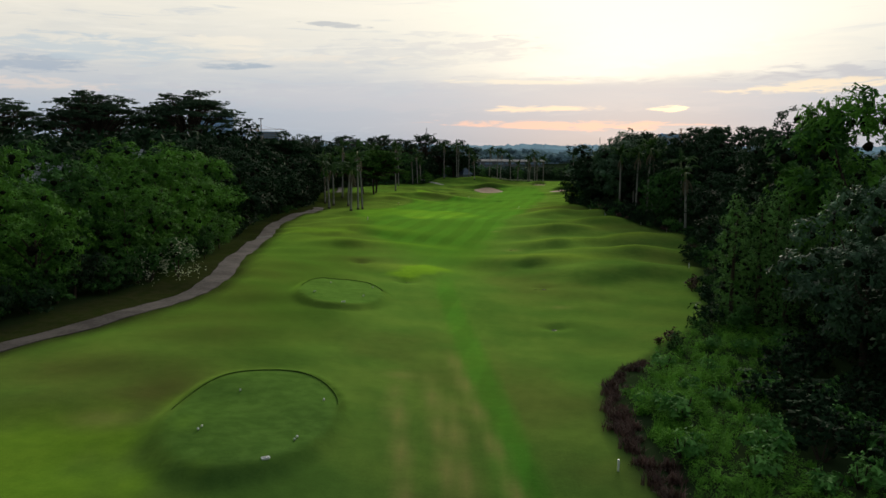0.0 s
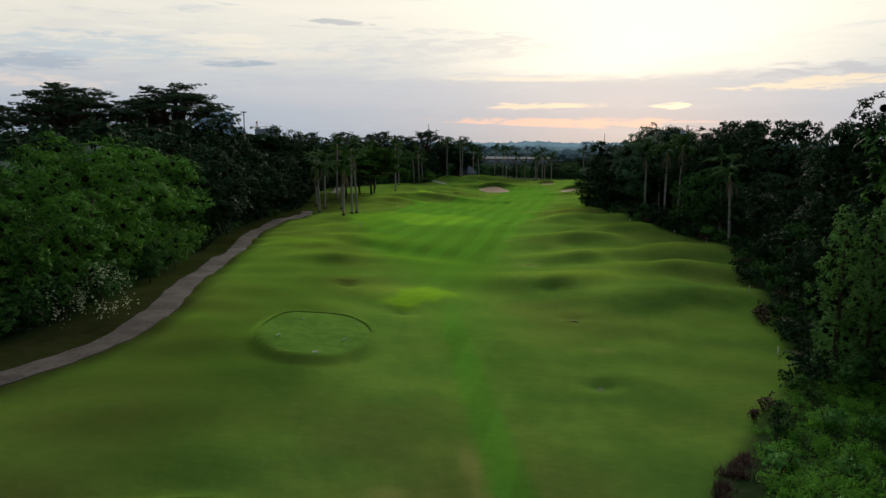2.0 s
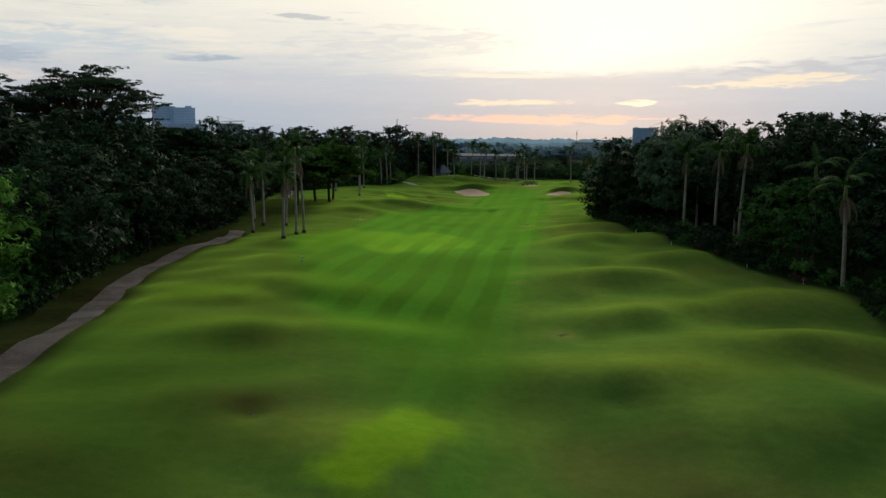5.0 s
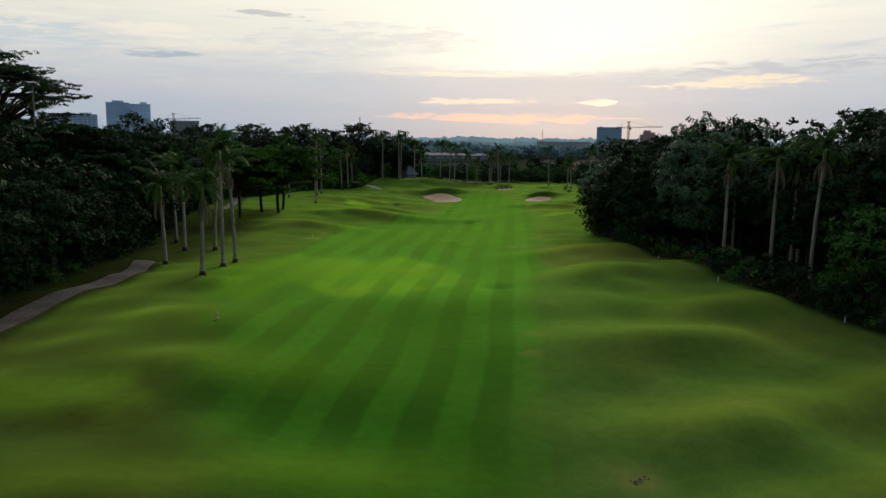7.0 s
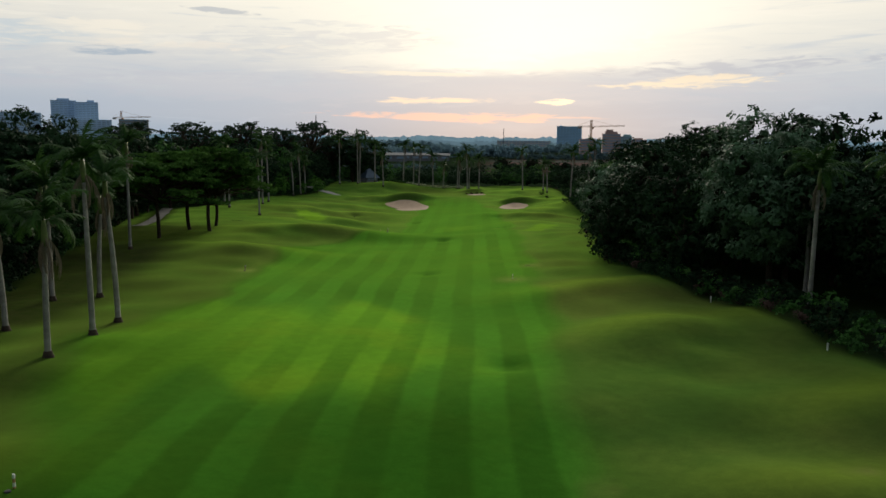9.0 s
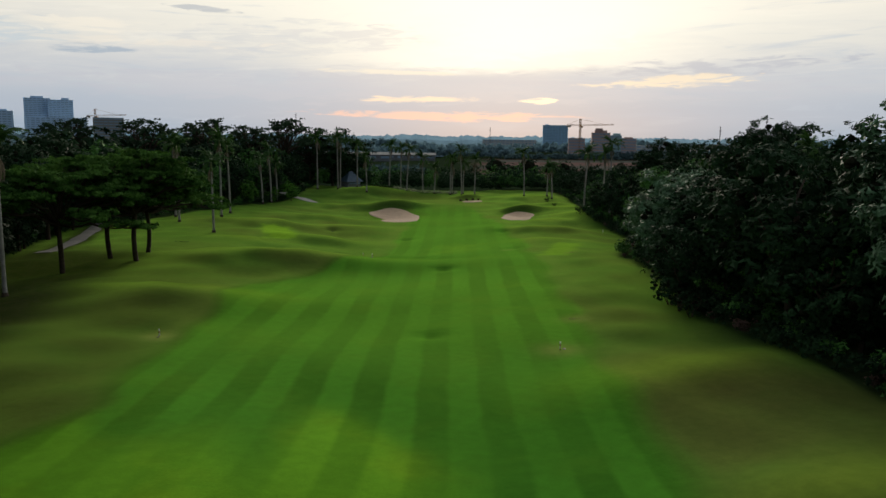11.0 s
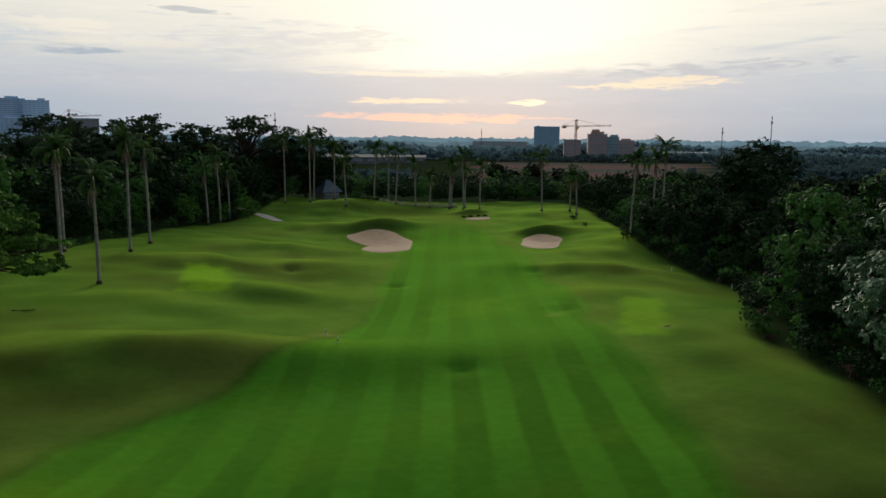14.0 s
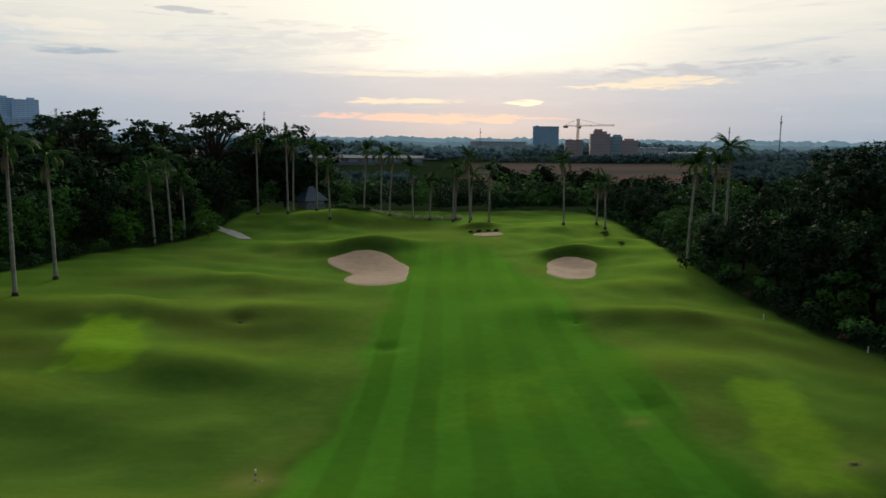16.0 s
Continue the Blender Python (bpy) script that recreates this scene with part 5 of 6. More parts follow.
for x, y, turn, s in ((47, 166, 10, 1.35), (53, 159, 80, 1.4), (58, 150, 200, 1.4), (51, 145, 300, 1.3), (46, 136, 20, 1.2), (62, 165, 50, 1.45)):
    plant("round_a", x, y, turn, s, 1.1)
plant("open_a", 56, 214, 0, 1.0)
plant("open_a", 64, 222, 130, 1.0)
plant("open_a", 62.5, 258, 30, 1.0)
plant("open_a", 84, 290, 60, 0.98)
plant("open_a", 75, 281, 160, 0.80)
plant("round_c", 66, 262, 0, 0.95)
plant("round_b", 62, 268, 0, 0.75)
# tall trees on the near right
plant("bright_a", 38.5, 70, 50, 1.75, 1.24, "very tall bright green tree draped in vines")
plant("mid_a", 39.0, 73, 200, 1.8, 1.2, "very tall green tree with a dense leafy crown")
plant("round_b", 49, 66, 150, 1.3)
plant("open_a", 42, 91, 10, 1.05, 1.06)
plant("open_a", 48, 98, 100, 0.95)
for x, y, turn, s, tall in ((24.6, 63.5, 0, 0.86, 1.0), (27.2, 64.5, 80, 0.86, 1.0), (30, 68, 10, 0.9, 1.0), (27.5, 60, 190, 0.75, 1.0), (33, 72, 130, 0.95, 1.0), (31.5, 61, 230, 0.95, 1.05), (35, 64, 40, 1.05, 1.0)):
    plant("column_a", x, y, turn, s, tall)
plant("silver_a", 28.0, 49.0, 0, 0.92, 1.05)
plant("silver_a", 34, 54, 140, 1.05)
plant("round_b", 26.5, 37, 0, 0.8)
plant("round_a", 33, 43, 60, 1.0)
plant("round_b", 35, 30, 90, 1.0)
plant("round_c", 24.5, 29, 200, 0.7)

# rank growth inside the purple hedge on the near right
rng = np.random.default_rng(42)
for out, step, last in ((0.3, 0.6, 50), (0.9, 1.1, 43)):
    for x, y in offset_points(WOOD_R, -out, step, 0.2, rng, 18, last):
        plant("red_a", x, y, rng.uniform(0, 360), rng.uniform(0.4, 0.78))
for x, y, size in ((17.3, 56.6, 0.9), (16.2, 55.2, 0.7), (26.6, 80.2, 1.2), (26.2, 78.2, 0.9), (27.4, 82.0, 1.0)):
    plant("red_b", x, y, x * 40, size)
for x, y in offset_points(WOOD_R, -0.7, 1.5, 0.4, rng, 49, 62):
    plant(str(rng.choice(["shrub_b", "shrub_c", "shrub_c"])), x, y, rng.uniform(0, 360), rng.uniform(0.4, 0.7))
for out, step in ((2.2, 0.95), (3.2, 1.0), (4.2, 1.1), (5.4, 1.15), (6.6, 1.3), (8.0, 1.8)):
    for x, y in offset_points(WOOD_R, -out, step, 0.35, rng, 20, 62):
        plant(str(rng.choice(["shrub_c", "shrub_c", "grass_a"])), x, y, rng.uniform(0, 360), rng.uniform(0.5, 1.05), rng.uniform(0.6, 1.3))
for out, step in ((2.8, 9), (4.8, 7), (7.0, 5.0), (9.3, 2.8), (11, 2.6), (13, 2.6), (15.5, 2.6), (18, 2.8)):
    for x, y in offset_points(WOOD_R, -out, step, 0.8, rng, 16, 66):
        k = "shrub_d" if out < 8 else rng.choice(["shrub_d", "shrub_a", "shrub_a", "shrub_a"])
        plant(str(k), x, y, rng.uniform(0, 360), rng.uniform(0.7, 1.15))

# ---- palms ----
PALM_LABEL = "royal palm with a slim pale trunk and arched green fronds"
PALM_KINDS = {}


def put_palm(x, y, tall, turn=0.0, label=PALM_LABEL, old=0):
    m = at(x, y, turn, 1.0, 1.0)
    kind = (old, round((tall - 1.3) * 2) / 2)
    if kind not in PALM_KINDS:
        PALM_KINDS[kind] = palm(m, 80 + len(PALM_KINDS), kind[1], label, 4 + 4 * old, 15 - 7 * old)
        return PALM_KINDS[kind]
    ob = copy_thing(PALM_KINDS[kind], m)
    ob["label"] = label
    return ob


for i, (x, y, tall) in enumerate(((-17.6, 144.8, 9.5), (-16.9, 150.7, 13.0), (-16.6, 155.5, 12.0), (-22.9, 152.3, 9.5), (-23.5, 162.6, 10.5), (-26.6, 171.1, 11.0), (-20.7, 165.3, 10.0),
                                  (-25.9, 195.6, 14.5), (-15.6, 249.0, 12.5), (-16.8, 268.8, 15.5), (-16.4, 279.0, 14.5), (-25.0, 270.0, 15.0), (-23.0, 262.0, 14.5), (-12.5, 311.1, 12.0), (-10.7, 314.4, 14.0), (-9.6, 320.0, 11.0))):
    put_palm(x, y, tall, i * 67)
for i, (x, y, tall) in enumerate(((0.3, 345.3, 14.5), (6.0, 343.6, 14.5), (6.9, 352.0, 14.0), (11.5, 344.6, 12.0), (13.8, 338.5, 9.5), (21.1, 350.2, 12.5), (25.2, 357, 13.0), (25.7, 344.7, 12.0), (30.3, 344.5, 10.0), (33.4, 342.5, 7.5),
                                  (37.8, 341.2, 10.5), (38.8, 344.0, 8.5), (40.4, 337.6, 12.5), (42.3, 345.2, 9.0), (44.1, 337.2, 10.0), (56.2, 328.7, 12.0), (63.0, 329.6, 8.0), (63.4, 326.4, 8.5))):
    put_palm(x, y, tall + 1.5, 30 + i * 71)
for i, (x, y, tall) in enumerate(((57.8, 285.1, 14.0), (64.6, 291.5, 15.0), (65.2, 289.0, 17.5), (35.4, 152.5, 12.5), (37.0, 145.7, 13.0), (41, 149, 12.5), (44, 153, 13.5), (47, 147, 13), (37.4, 139.4, 14), (40, 160, 13), (44.7, 187.5, 13), (52, 200, 15), (60, 225, 14))):
    put_palm(x, y, tall, 10 + i * 83)
put_palm(37.4, 116.8, 11, 0, "old palm with a bare pale trunk and withered hanging fronds", 1)
put_palm(39.6, 126.5, 12, 90, "old palm with a bare pale trunk and withered hanging fronds", 1)

# ---- town and distance ----
def block(name, label, x, y, w, d, h, floors, bays, wall, turn=0.0, base=None, steps=(), category="building"):
    """A far building: a body with window bands on each storey, upright fins and roof boxes."""
    z = float(height(x, y)) if base is None else base
    t = thing(name, pose(x, y, z, 0, 0, turn), label, category)
    bm = bmesh.new()
    box(bm, -w / 2, -d / 2, -4, w / 2, d / 2, h)
    part("wall", bm, wall, t)
    for s in range(floors):
        z0 = h * (s + 0.35) / floors
        bm = bmesh.new()
        box(bm, -w * 0.47, -d / 2 - 0.25, z0, w * 0.47, d / 2 + 0.25, z0 + h / floors * 0.42)
        part("window_band", bm, GLASS_DARK, t)
    for i in range(bays + 1):
        bm = bmesh.new()
        u = -w / 2 + w * i / bays
        box(bm, u - w * 0.012, -d / 2 - 0.5, -3, u + w * 0.012, d / 2 + 0.5, h + 0.4)
        part("fin", bm, wall, t)
    for u, ww, hh in steps:
        bm = bmesh.new()
        box(bm, (u - ww / 2) * w, -d * 0.3, h, (u + ww / 2) * w, d * 0.3, h + hh)
        part("roof_box", bm, wall, t)
    return t


def lattice(name, a, b, size, mat, parent, bays):
    """A braced mast or jib from a to b."""
    a, b = Vector(a), Vector(b)
    up = (b - a).normalized()
    s = up.cross(Vector((0, 1, 0.01))).normalized() * size
    q = up.cross(s).normalized() * size
    v, f = [], []
    corner = [s + q, s - q, -s - q, -s + q]
    r = size * 0.22
    for c in corner:
        limb(v, f, a + c, b + c, r, r, 4, 0, 1)
    for i in range(bays):
        for k in range(4):
            limb(v, f, a.lerp(b, i / bays) + corner[k], a.lerp(b, (i + 1) / bays) + corner[(k + 1) % 4], r * 0.7, r * 0.7, 4, 0, 1)
    return part(name, mesh_of(name, v, f, [mat]), mat, parent)


def tower_crane(x, y, tall, jib, back, turn, mat, label):
    z = float(height(x, y))
    t = thing("tower_crane", pose(x, y, z, 0, 0, turn), label, "crane")
    lattice("mast", (0, 0, -2), (0, 0, tall), 1.0, mat, t, 14)
    lattice("jib", (0, 0, tall * 0.84), (jib, 0, tall * 0.87), 0.7, mat, t, 14)
    rear = lattice("counter_jib", (0, 0, tall * 0.84), (-back, 0, tall * 0.84), 0.7, mat, t, 5)
    bm = bmesh.new()
    box(bm, -back - 1, -1.4, tall * 0.84 - 2.6, -back + 4, 1.4, tall * 0.84)
    part("counterweight", bm, CONCRETE, rear)
    bm = bmesh.new()
    box(bm, 0.8, -1.2, tall * 0.84 - 3, 3.2, 1.2, tall * 0.84 - 0.5)
    part("cab", bm, mat, t)
    v, f = [], []
    limb(v, f, (0, 0, tall), (jib * 0.7, 0, tall * 0.875), 0.12, 0.12, 4, 0, 1)
    limb(v, f, (0, 0, tall), (-back, 0, tall * 0.85), 0.12, 0.12, 4, 0, 1)
    part("tie", mesh_of("tie", v, f, [mat]), mat, t)
    return t


LOW = -7.0
# apartment towers and offices beyond the left wood
block("apartment_tower", "tall grey-blue apartment tower with three rounded bays", -556, 1785, 46, 26, 95, 26, 6, WALL_HAZE_BLUE, 18, LOW, ((0.0, 0.5, 4),))
block("apartment_tower", "tall grey-blue apartment tower beside its twin", -511, 1782, 44, 26, 92, 26, 6, WALL_HAZE_BLUE, 18, LOW, ((0.2, 0.3, 4),))
block("office_block", "broad grey office block with white window bands", -495, 1700, 104, 30, 55, 14, 12, WALL_HAZE_BLUE, 17, LOW, ((-0.3, 0.2, 3),))
block("office_block", "grey slab office block", -580, 1600, 84, 26, 64, 15, 10, WALL_HAZE_BLUE, 18, LOW, ((0.3, 0.2, 3),))
block("office_block", "unfinished grey concrete block below a crane", -301, 1310, 40, 22, 48, 12, 6, CONCRETE, 14, LOW)
tower_crane(-316, 1300, 60, 42, 11, 0, STEEL_YELLOW, "tower crane with a long jib over the unfinished block")
# the blue tower, the crane and the terracotta buildings beyond the field
block("blue_tower", "broad blue glass clad tower beyond the field", 583, 1975, 60, 36, 61, 16, 8, WALL_BLUE, -16, LOW, ((-0.35, 0.12, 2),))
block("podium", "long low pale building beside the blue tower", 470, 1990, 130, 30, 24, 4, 14, WALL_WHITE, -14, LOW)
block("terracotta_block", "small terracotta block under construction", 322.5, 1058, 20, 16, 26, 7, 5, WALL_RUST, -17, LOW)
tower_crane(324, 1050, 50, 46, 17, 4, STEEL_YELLOW, "orange tower crane over the terracotta block")
block("terracotta_block", "stepped terracotta office building with a gabled top", 352, 1052, 22, 24, 33, 9, 5, WALL_RUST, -18, LOW, ((0.0, 0.7, 3), (-0.1, 0.4, 5.5)))
block("glass_block", "pale blue-green glass office block between brick wings", 371, 1056, 18, 22, 30, 8, 6, GLASS_PALE, -18, LOW, ((0.2, 0.5, 2.5),))
block("terracotta_block", "lower terracotta office wing", 388, 1050, 18, 22, 26, 7, 4, WALL_RUST, -18, LOW, ((0.0, 0.6, 2),))
block("low_building", "low white building among far trees", 483, 1078, 52, 20, 12, 2, 8, WALL_WHITE, -24, LOW)
block("low_building", "low pale building on the horizon", 560, 1400, 90, 24, 16, 3, 10, WALL_WHITE, -20, LOW)
block("low_building", "small pale house far beyond the sheds", 158, 1130, 24, 9, 13, 2, 4, WALL_HAZE_BLUE, -10, LOW)


def shed(x, y, w, d, h, turn, label):
    """A long low shed with a pitched sheet roof."""
    t = thing("warehouse", pose(x, y, LOW, 0, 0, turn), label, "warehouse")
    bm = bmesh.new()
    box(bm, -w / 2, -d / 2, -2, w / 2, d / 2, h)
    part("wall", bm, ROOF_GREY, t)
    v = [(-w / 2 - 1, -d / 2 - 1, h), (w / 2 + 1, -d / 2 - 1, h), (w / 2 + 1, 0, h + d * 0.16), (-w / 2 - 1, 0, h + d * 0.16), (-w / 2 - 1, d / 2 + 1, h), (w / 2 + 1, d / 2 + 1, h)]
    part("roof", mesh_of("roof", v, [(0, 1, 2, 3), (3, 2, 5, 4), (0, 3, 4), (1, 5, 2), (0, 4, 5, 1)], [CONCRETE]), CONCRETE, t)
    for i in range(5):
        bm = bmesh.new()
        u = -w / 2 + w * (i + 0.5) / 5
        box(bm, u - w * 0.06, -d / 2 - 0.15, h * 0.45, u + w * 0.06, -d / 2 + 0.1, h * 0.8)
        part("window", bm, GLASS_DARK, t)


shed(-64, 620, 34, 24, 12.5, 12, "long warehouse with a pale sheet roof behind the trees")
shed(-45, 585, 26, 20, 10, 12, "pale roofed shed behind the trees")
shed(40, 900, 66, 16, 6.5, -4, "long low pale roofed shed in the distance")
shed(96, 930, 52, 14, 6, -6, "far low pale roofed shed")


def house(x, y, z, w, d, h, turn, roof, label, wall=None, pitch=0.32):
    """A house with a hipped roof, its eaves hanging over."""
    t = thing("house", pose(x, y, z, 0, 0, turn), label, "house")
    bm = bmesh.new()
    box(bm, -w / 2, -d / 2, -3, w / 2, d / 2, h)
    part("wall", bm, wall or WALL_WHITE, t)
    e, r = 0.7, d * pitch
    v = [(-w / 2 - e, -d / 2 - e, h - 0.1), (w / 2 + e, -d / 2 - e, h - 0.1), (w / 2 + e, d / 2 + e, h - 0.1), (-w / 2 - e, d / 2 + e, h - 0.1), (-w / 2 + d * 0.45, 0, h + r), (w / 2 - d * 0.45, 0, h + r)]
    part("roof", mesh_of("roof", v, [(0, 1, 5, 4), (1, 2, 5), (2, 3, 4, 5), (3, 0, 4), (0, 3, 2, 1)], [roof]), roof, t)
    for u in (-0.28, 0.05, 0.3):
        bm = bmesh.new()
        box(bm, u * w - 0.6, -d / 2 - 0.06, h * 0.55, u * w + 0.6, -d / 2 + 0.06, h * 0.8)
        part("window", bm, GLASS_DARK, t)


house(-86, 104, 2, 12, 10, 5.6, 20, ROOF_GREY, "white house with a grey hipped roof behind the thicket")
house(-60, 117, 2, 12, 10, 6.4, 15, ROOF_GREY, "two storey house with a grey roof among trees")
house(-49, 122, 2, 10, 9, 8.8, 10, ROOF_GREY, "white gabled house with a grey roof among trees")
house(10.5, 366, 0.0, 4.6, 4.0, 1.9, 30, ROOF_BLUE, "small shelter with a steep dark blue roof beside the green", ROOF_GREY, 0.75)


def radio_mast(x, y, tall, label):
    t = thing("radio_mast", pose(x, y, LOW), label, "mast")
    lattice("mast", (0, 0, 0), (0, 0, tall), 0.38, IRON, t, 16)
    bm = bmesh.new()
    box(bm, -0.9, -0.9, tall * 0.86, 0.9, 0.9, tall * 0.88)
    part("platform", bm, IRON, t)


radio_mast(484, 900, 52, "tall slender lattice radio mast on the horizon")
radio_mast(461, 956, 41, "lattice radio mast on the horizon")
radio_mast(-15.7, 700, 40, "slender lattice mast behind the wood")
radio_mast(265, 1300, 42, "thin far lattice mast")


def belt(name, seed, y, x0, x1, deep, lo, hi, leaf, label, mat=None):
    """A far belt of woodland as one mass of many crowns."""
    rng = np.random.default_rng(seed)
    cl = []
    step = (lo + hi) * 0.32
    for x in np.arange(x0, x1, step):
        for k in range(3):
            h = rng.uniform(lo, hi) * (1 + 0.25 * math.sin(x * 0.011 + seed))
            yy = y + rng.uniform(-deep, deep)
            r = h * rng.uniform(0.3, 0.45)
            cl.append((x + rng.normal(0, step * 0.4), yy, LOW + h - r * 0.8, r))
            cl.append((x + rng.normal(0, step * 0.4), yy - r * 0.4, LOW + h * 0.35, r * 1.05))
    me = clumps_to_mesh(name, rng, cl, mat or LEAF_HAZE, leaf, 3.2 if leaf < 2 else 1.0, 0.5, 0.85, 0.75, -0.3)
    tagged(new(name, me), label, "woodland", kind="stuff")


belt("woodland", 51, 470, -130, -8, 14, 9, 14, 0.9, "dark trees beyond the wood", LEAF_DARK)
belt("woodland", 52, 455, 80, 260, 14, 8, 13, 0.9, "dark trees beyond the rough", LEAF_DARK)
belt("woodland", 53, 540, -200, 60, 18, 6, 10, 1.0, "belt of trees beyond the golf course", LEAF_HAZE_THIN)
belt("woodland", 54, 640, 285, 560, 20, 8, 12, 1.2, "belt of trees beside the bare field", LEAF_HAZE_THIN)
belt("woodland", 55, 700, -320, 20, 24, 7, 12, 1.3, "far belt of trees before the sheds", LEAF_HAZE_THIN)
belt("woodland", 60, 560, 228, 640, 24, 7, 11, 1.2, "trees along the road beside the bare field", LEAF_HAZE_THIN)
belt("woodland", 63, 800, 378, 900, 30, 8, 12, 1.6, "far trees beyond the bare field", LEAF_HAZE_THIN)
belt("woodland", 59, 1010, 215, 520, 14, 6, 10, 1.6, "hedgerow trees at the far edge of the bare field", LEAF_HAZE_THIN)
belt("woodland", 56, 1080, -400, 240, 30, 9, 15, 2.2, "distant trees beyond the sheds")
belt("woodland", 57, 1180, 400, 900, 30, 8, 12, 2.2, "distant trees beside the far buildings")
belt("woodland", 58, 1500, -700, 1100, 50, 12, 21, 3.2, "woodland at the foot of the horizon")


def ridge(name, dist, tall, seed, colour, label):
    """The last hazy treeline, so far off that it does not shift."""
    rng = np.random.default_rng(seed)
    az = np.radians(np.linspace(-62, 62, 1500))
    prof = np.zeros(len(az))
    for step, high in ((90, 0.02), (31, 0.035), (11, 0.05), (4, 0.07), (2, 0.06)):
        knots = rng.uniform(-1, 1, len(az) // step + 2)
        prof += high * np.interp(np.arange(len(az)) / step, np.arange(len(knots)), knots)
    prof = tall * (0.86 + prof)
    v, f = [], []
    for a, h in zip(az, prof):
        for r, z in ((dist, LOW - 30), (dist, LOW + h * 0.6), (dist + 60, LOW + h), (dist + 200, LOW - 30)):
            v.append((r * math.sin(a), 180 + r * math.cos(a), z))
    n = 4
    for i in range(len(az) - 1):
        f += [(n * i + k, n * (i + 1) + k, n * (i + 1) + k + 1, n * i + k + 1) for k in range(3)]
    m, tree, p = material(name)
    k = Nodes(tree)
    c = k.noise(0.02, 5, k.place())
    # haze put into the colour and a faint glow; trees give no light
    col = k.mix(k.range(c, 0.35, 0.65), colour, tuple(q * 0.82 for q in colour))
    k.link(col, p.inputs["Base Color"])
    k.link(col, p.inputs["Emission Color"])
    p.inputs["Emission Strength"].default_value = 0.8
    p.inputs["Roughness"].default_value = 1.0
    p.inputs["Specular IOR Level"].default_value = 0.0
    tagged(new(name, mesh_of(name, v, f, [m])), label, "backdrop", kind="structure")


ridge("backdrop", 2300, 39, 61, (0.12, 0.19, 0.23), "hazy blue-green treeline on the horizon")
ridge("backdrop", 3600, 30, 62, (0.20, 0.30, 0.41), "far hills on the horizon, tinted pale blue for haze")

# ---- small things on the course ----
def uv_ball(r, z, rows=6, cols=10):
    return lathe([(max(0.002, r * math.sin(math.pi * j / rows)), z - r * math.cos(math.pi * j / rows), 0, 0) for j in range(rows + 1)], cols)


def on_ground(x, y, turn=0.0, lift=0.0):
    return pose(x, y, float(height(x, y)) + lift, 0, 0, turn)


def tee_marker(x, y):
    t = thing("tee_marker", on_ground(x, y), "white ball shaped tee marker on a short peg", "tee marker", "tee markers")
    part("ball", mesh_of("ball", *uv_ball(0.055, 0.09), [WHITE], True), WHITE, t)
    part("peg", mesh_of("peg", *lathe([(0.02, -0.1, 0, 0), (0.02, 0.08, 0, 0)], 6), [IRON]), IRON, t)
    return t


first = tee_marker(-10.5, 31.4)
for x, y in ((-10.45, 31.75), (-6.3, 31.1), (-6.25, 31.45), (-10.2, 37.1), (-5.9, 36.6), (-10.9, 63.3), (-10.85, 63.65), (-6.9, 64.6), (-6.85, 64.95), (-10.3, 68.9), (-6.5, 69.5)):
    copy_thing(first, on_ground(x, y))


def tee_plaque(x, y, turn):
    t = thing("tee_plaque", on_ground(x, y, turn), "low white stone tee plaque set in the turf", "plaque", "tee plaques")
    bm = bmesh.new()
    box(bm, -0.17, -0.11, -0.05, 0.17, 0.11, 0.06)
    bmesh.ops.bevel(bm, geom=bm.edges[:], offset=0.02, segments=2, affect="EDGES")
    part("slab", bm, WHITE, t)
    bm = bmesh.new()
    for k in (-0.05, 0.0, 0.05):
        box(bm, -0.12, k - 0.008, 0.058, 0.12, k + 0.008, 0.064)
    part("lettering_bar", bm, IRON, t, "dark unreadable lettering")


tee_plaque(-7.0, 28.8, 30)
tee_plaque(-8.1, 60.8, 30)


def drain(x, y):
    """A round iron grate in a concrete ring, in a shallow dip."""
    t = thing("drain_grate", on_ground(x, y, 0, 0.03), "round dark iron drain grate sunk in the turf", "drain", "drains on the course")
    v, f = lathe([(0.29, -0.1, 0, 0), (0.29, 0.02, 0, 0), (0.24, 0.025, 0, 0), (0.24, -0.06, 0, 0)], 18, False)
    part("ring", mesh_of("ring", v, f, [STONE]), STONE, t)
    part("pit", mesh_of("pit", *lathe([(0.24, -0.08, 0, 0), (0.24, -0.05, 0, 0)], 18), [IRON]), IRON, t)
    for k in range(-3, 4):
        bm = bmesh.new()
        w = math.sqrt(0.24**2 - (k * 0.07) ** 2)
        box(bm, -w, k * 0.07 - 0.012, -0.03, w, k * 0.07 + 0.012, 0.01)
        part("bar", bm, IRON, t)
    return t


first = drain(*DRAINS[0])
for x, y in DRAINS[1:]:
    copy_thing(first, on_ground(x, y, random.uniform(0, 90), 0.03))


def stake(x, y):
    t = thing("boundary_stake", on_ground(x, y), "thin white boundary stake at the wood's edge", "stake", "boundary stakes")
    bm = bmesh.new()
    box(bm, -0.04, -0.04, -0.3, 0.04, 0.04, 0.5)
    post = part("post", bm, WHITE, t)
    bm = bmesh.new()
    box(bm, -0.043, -0.043, 0.4, 0.043, 0.043, 0.52)
    part("cap", bm, WHITE, post)
    return t


first = stake(7.6, 31.2)
for x, y in ((31.0, 159.6), (30.6, 143.2), (33.4, 127.7), (35.6, 120.3), (32.4, 92.7), (58.2, 277.5), (52.8, 260.5), (54.2, 248.2), (23.6, 69.5), (29.0, 88.5)):
    copy_thing(first, on_ground(x, y, random.uniform(0, 90)))


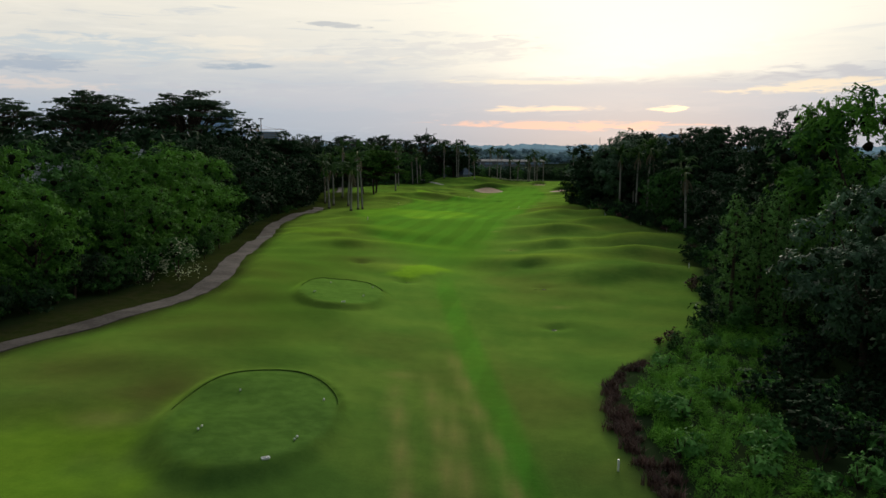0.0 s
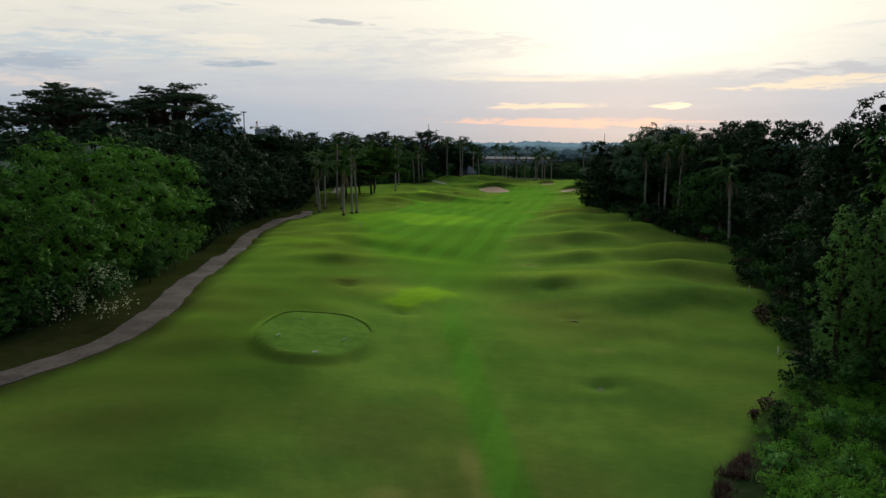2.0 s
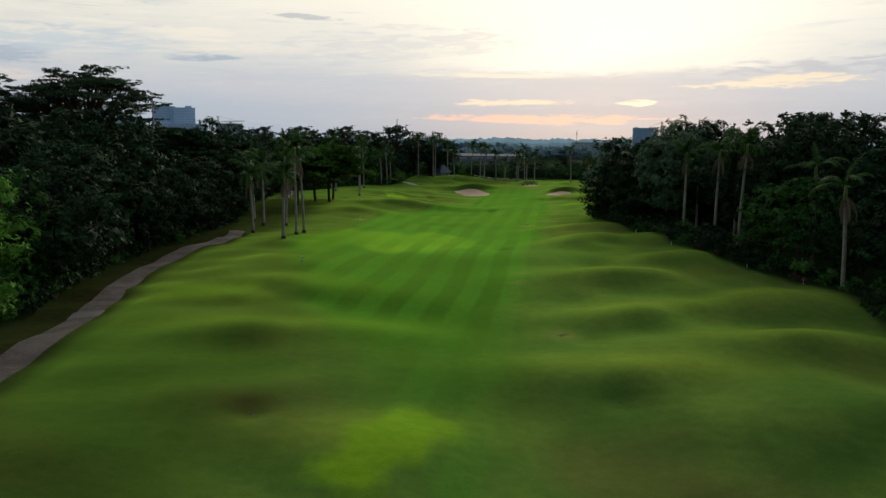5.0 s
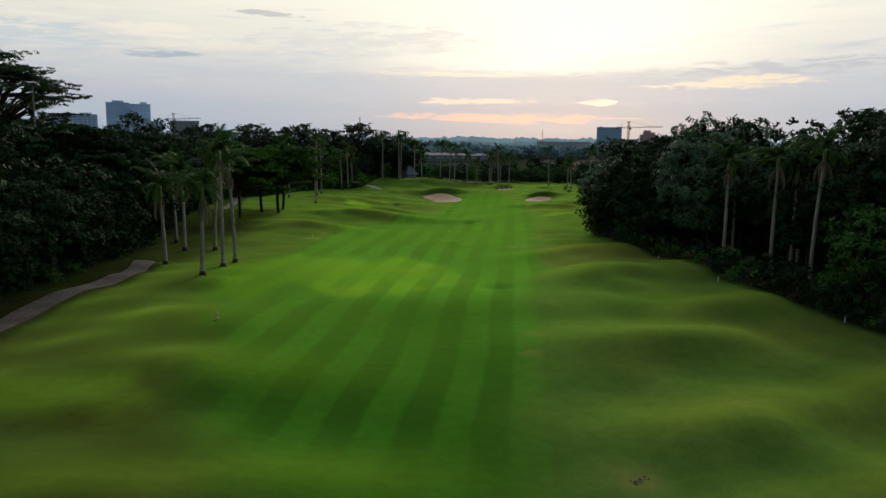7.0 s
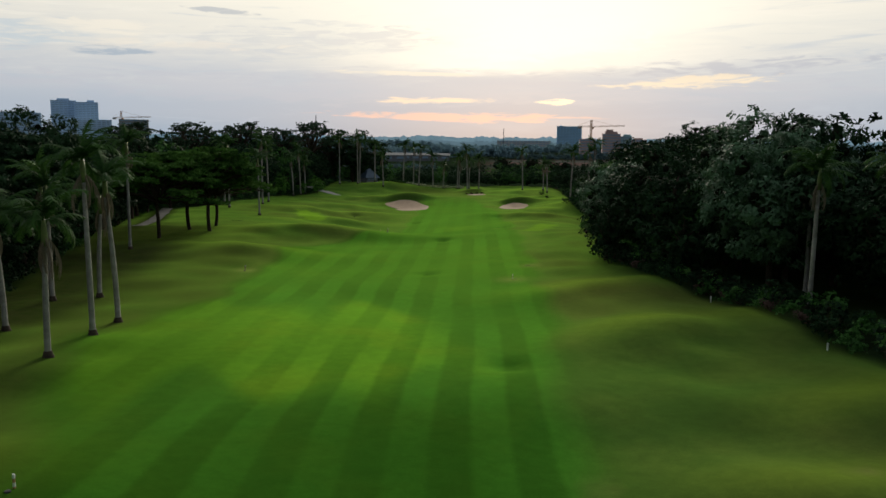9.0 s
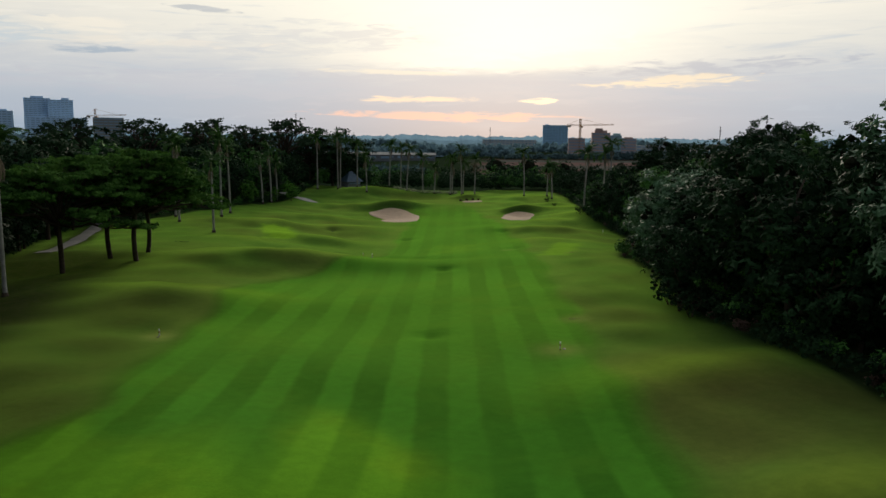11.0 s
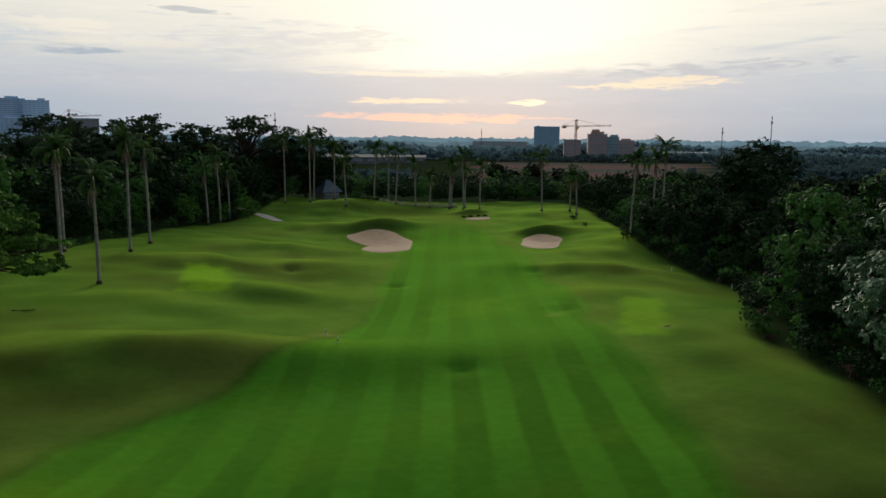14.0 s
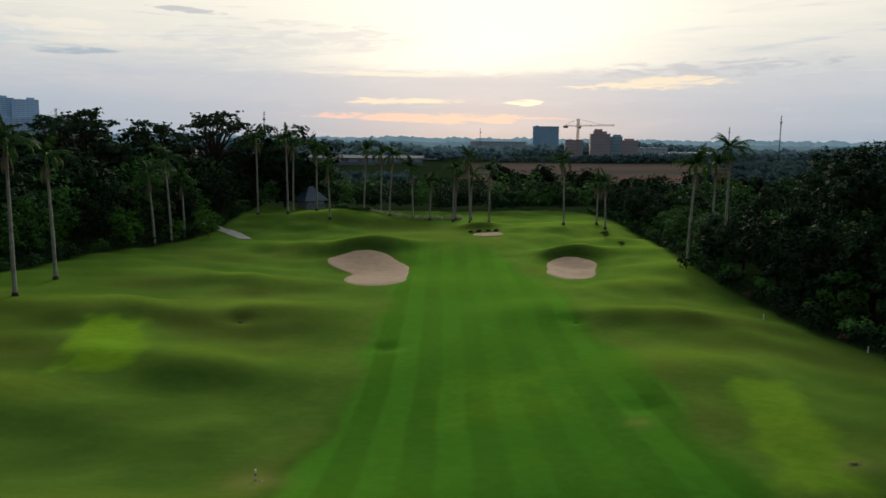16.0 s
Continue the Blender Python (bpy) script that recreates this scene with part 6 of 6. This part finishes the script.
def sprinkler(x, y):
    """A short banded marker post beside a sprinkler head."""
    t = thing("sprinkler_post", on_ground(x, y), "short white and yellow banded sprinkler post in worn turf", "sprinkler", "sprinkler posts")
    for i in range(4):
        m = WHITE if i % 2 else STEEL_YELLOW
        part("band", mesh_of("band", *lathe([(0.05, -0.1 + i * 0.16, 0, 0), (0.05, 0.06 + i * 0.16, 0, 0)], 8), [m]), m, t)
    part("head", mesh_of("head", *lathe([(0.12, -0.05, 0.3, 0), (0.12, 0.03, 0.3, 0), (0.05, 0.05, 0.3, 0)], 10), [IRON]), IRON, t)
    return t


first = sprinkler(17.7, 177.4)
for x, y in ((-10.8, 182.9), (6.7, 230.8), (-12.7, 127.4), (7.5, 224.5)):
    copy_thing(first, on_ground(x, y, random.uniform(0, 360)))


def turf_scrap(x, y, w, turn, label, mat):
    """Loose clippings, a low shrub patch or a bare edge, lying on the turf."""
    rng = np.random.default_rng(int(x * 7 + y))
    cl = [(rng.normal(0, w * 0.4), rng.normal(0, w * 0.12), 0.0, 0.10 * w * rng.uniform(0.5, 1)) for _ in range(12)]
    ob = new("turf_clippings", clumps_to_mesh("turf_clippings", rng, cl, mat, 0.08, 1500, 0.25, 0.3, 0, 0.0))
    ob.matrix_basis = on_ground(x, y, turn)
    tagged(ob, label, "clippings", kind="stuff")


# dark oblong taken for a low bush, built as loose leaves
turf_scrap(-18.7, 235.1, 1.6, 10, "low patch of dark shrub on the rough", LEAF_DARK)
turf_scrap(10.4, 78.6, 0.9, 0, "small heap of dark clippings on the turf", LEAF_DARK)
turf_scrap(9.6, 105.0, 0.9, 30, "scattered dry grass clippings on the rough", FROND_DRY)
turf_scrap(34.9, 225.6, 0.8, 15, "scattered dry grass clippings on the rough", FROND_DRY)
turf_scrap(22.0, 186.4, 0.8, 0, "ring of dry grass clippings on the turf", FROND_DRY)

# round shrubs and the planted bed by the green
for x, y, s in ((58.5, 314.0, 0.6), (55.6, 281.0, 0.8), (57.5, 305.0, 0.45)):
    plant("shrub_a", x, y, x * 9, s, 1.1, "clipped round dark shrub standing on the turf")
rng = np.random.default_rng(71)
for k in np.linspace(0, 1, 26):
    plant("bed", 22 + 18 * k, 347 - 2.5 * math.sin(k * 3.1) - 2 * k, rng.uniform(0, 360), rng.uniform(0.7, 1.05))
for k in np.linspace(0, 1, 14):
    plant("shrub_b", 15.5 + 6.5 * k, 347.5 - 3 * math.sin(k * 3.1), rng.uniform(0, 360), rng.uniform(0.6, 0.95), 0.8, "low clipped hedge plant beside the green")
for x, y in ((38.6, 328.6), (40.2, 329.0), (42.0, 329.0), (43.4, 328.4)):
    plant("red_a", x, y, x * 50, 0.75, 1.0, "dark grassy tuft on the bunker's lip")

# tall thin pole beside the left wood
t = thing("tall_pole", on_ground(-38, 160), "tall thin grey steel pole above the wood", "pole")
part("pole", mesh_of("pole", *lathe([(0.16, -0.5, 0, 0), (0.14, 9, 0, 0), (0.09, 18.5, 0, 0)], 8), [IRON], True), IRON, t)
bm = bmesh.new()
box(bm, -0.5, -0.1, 18.3, 0.5, 0.1, 18.5)
part("crossarm", bm, IRON, t)
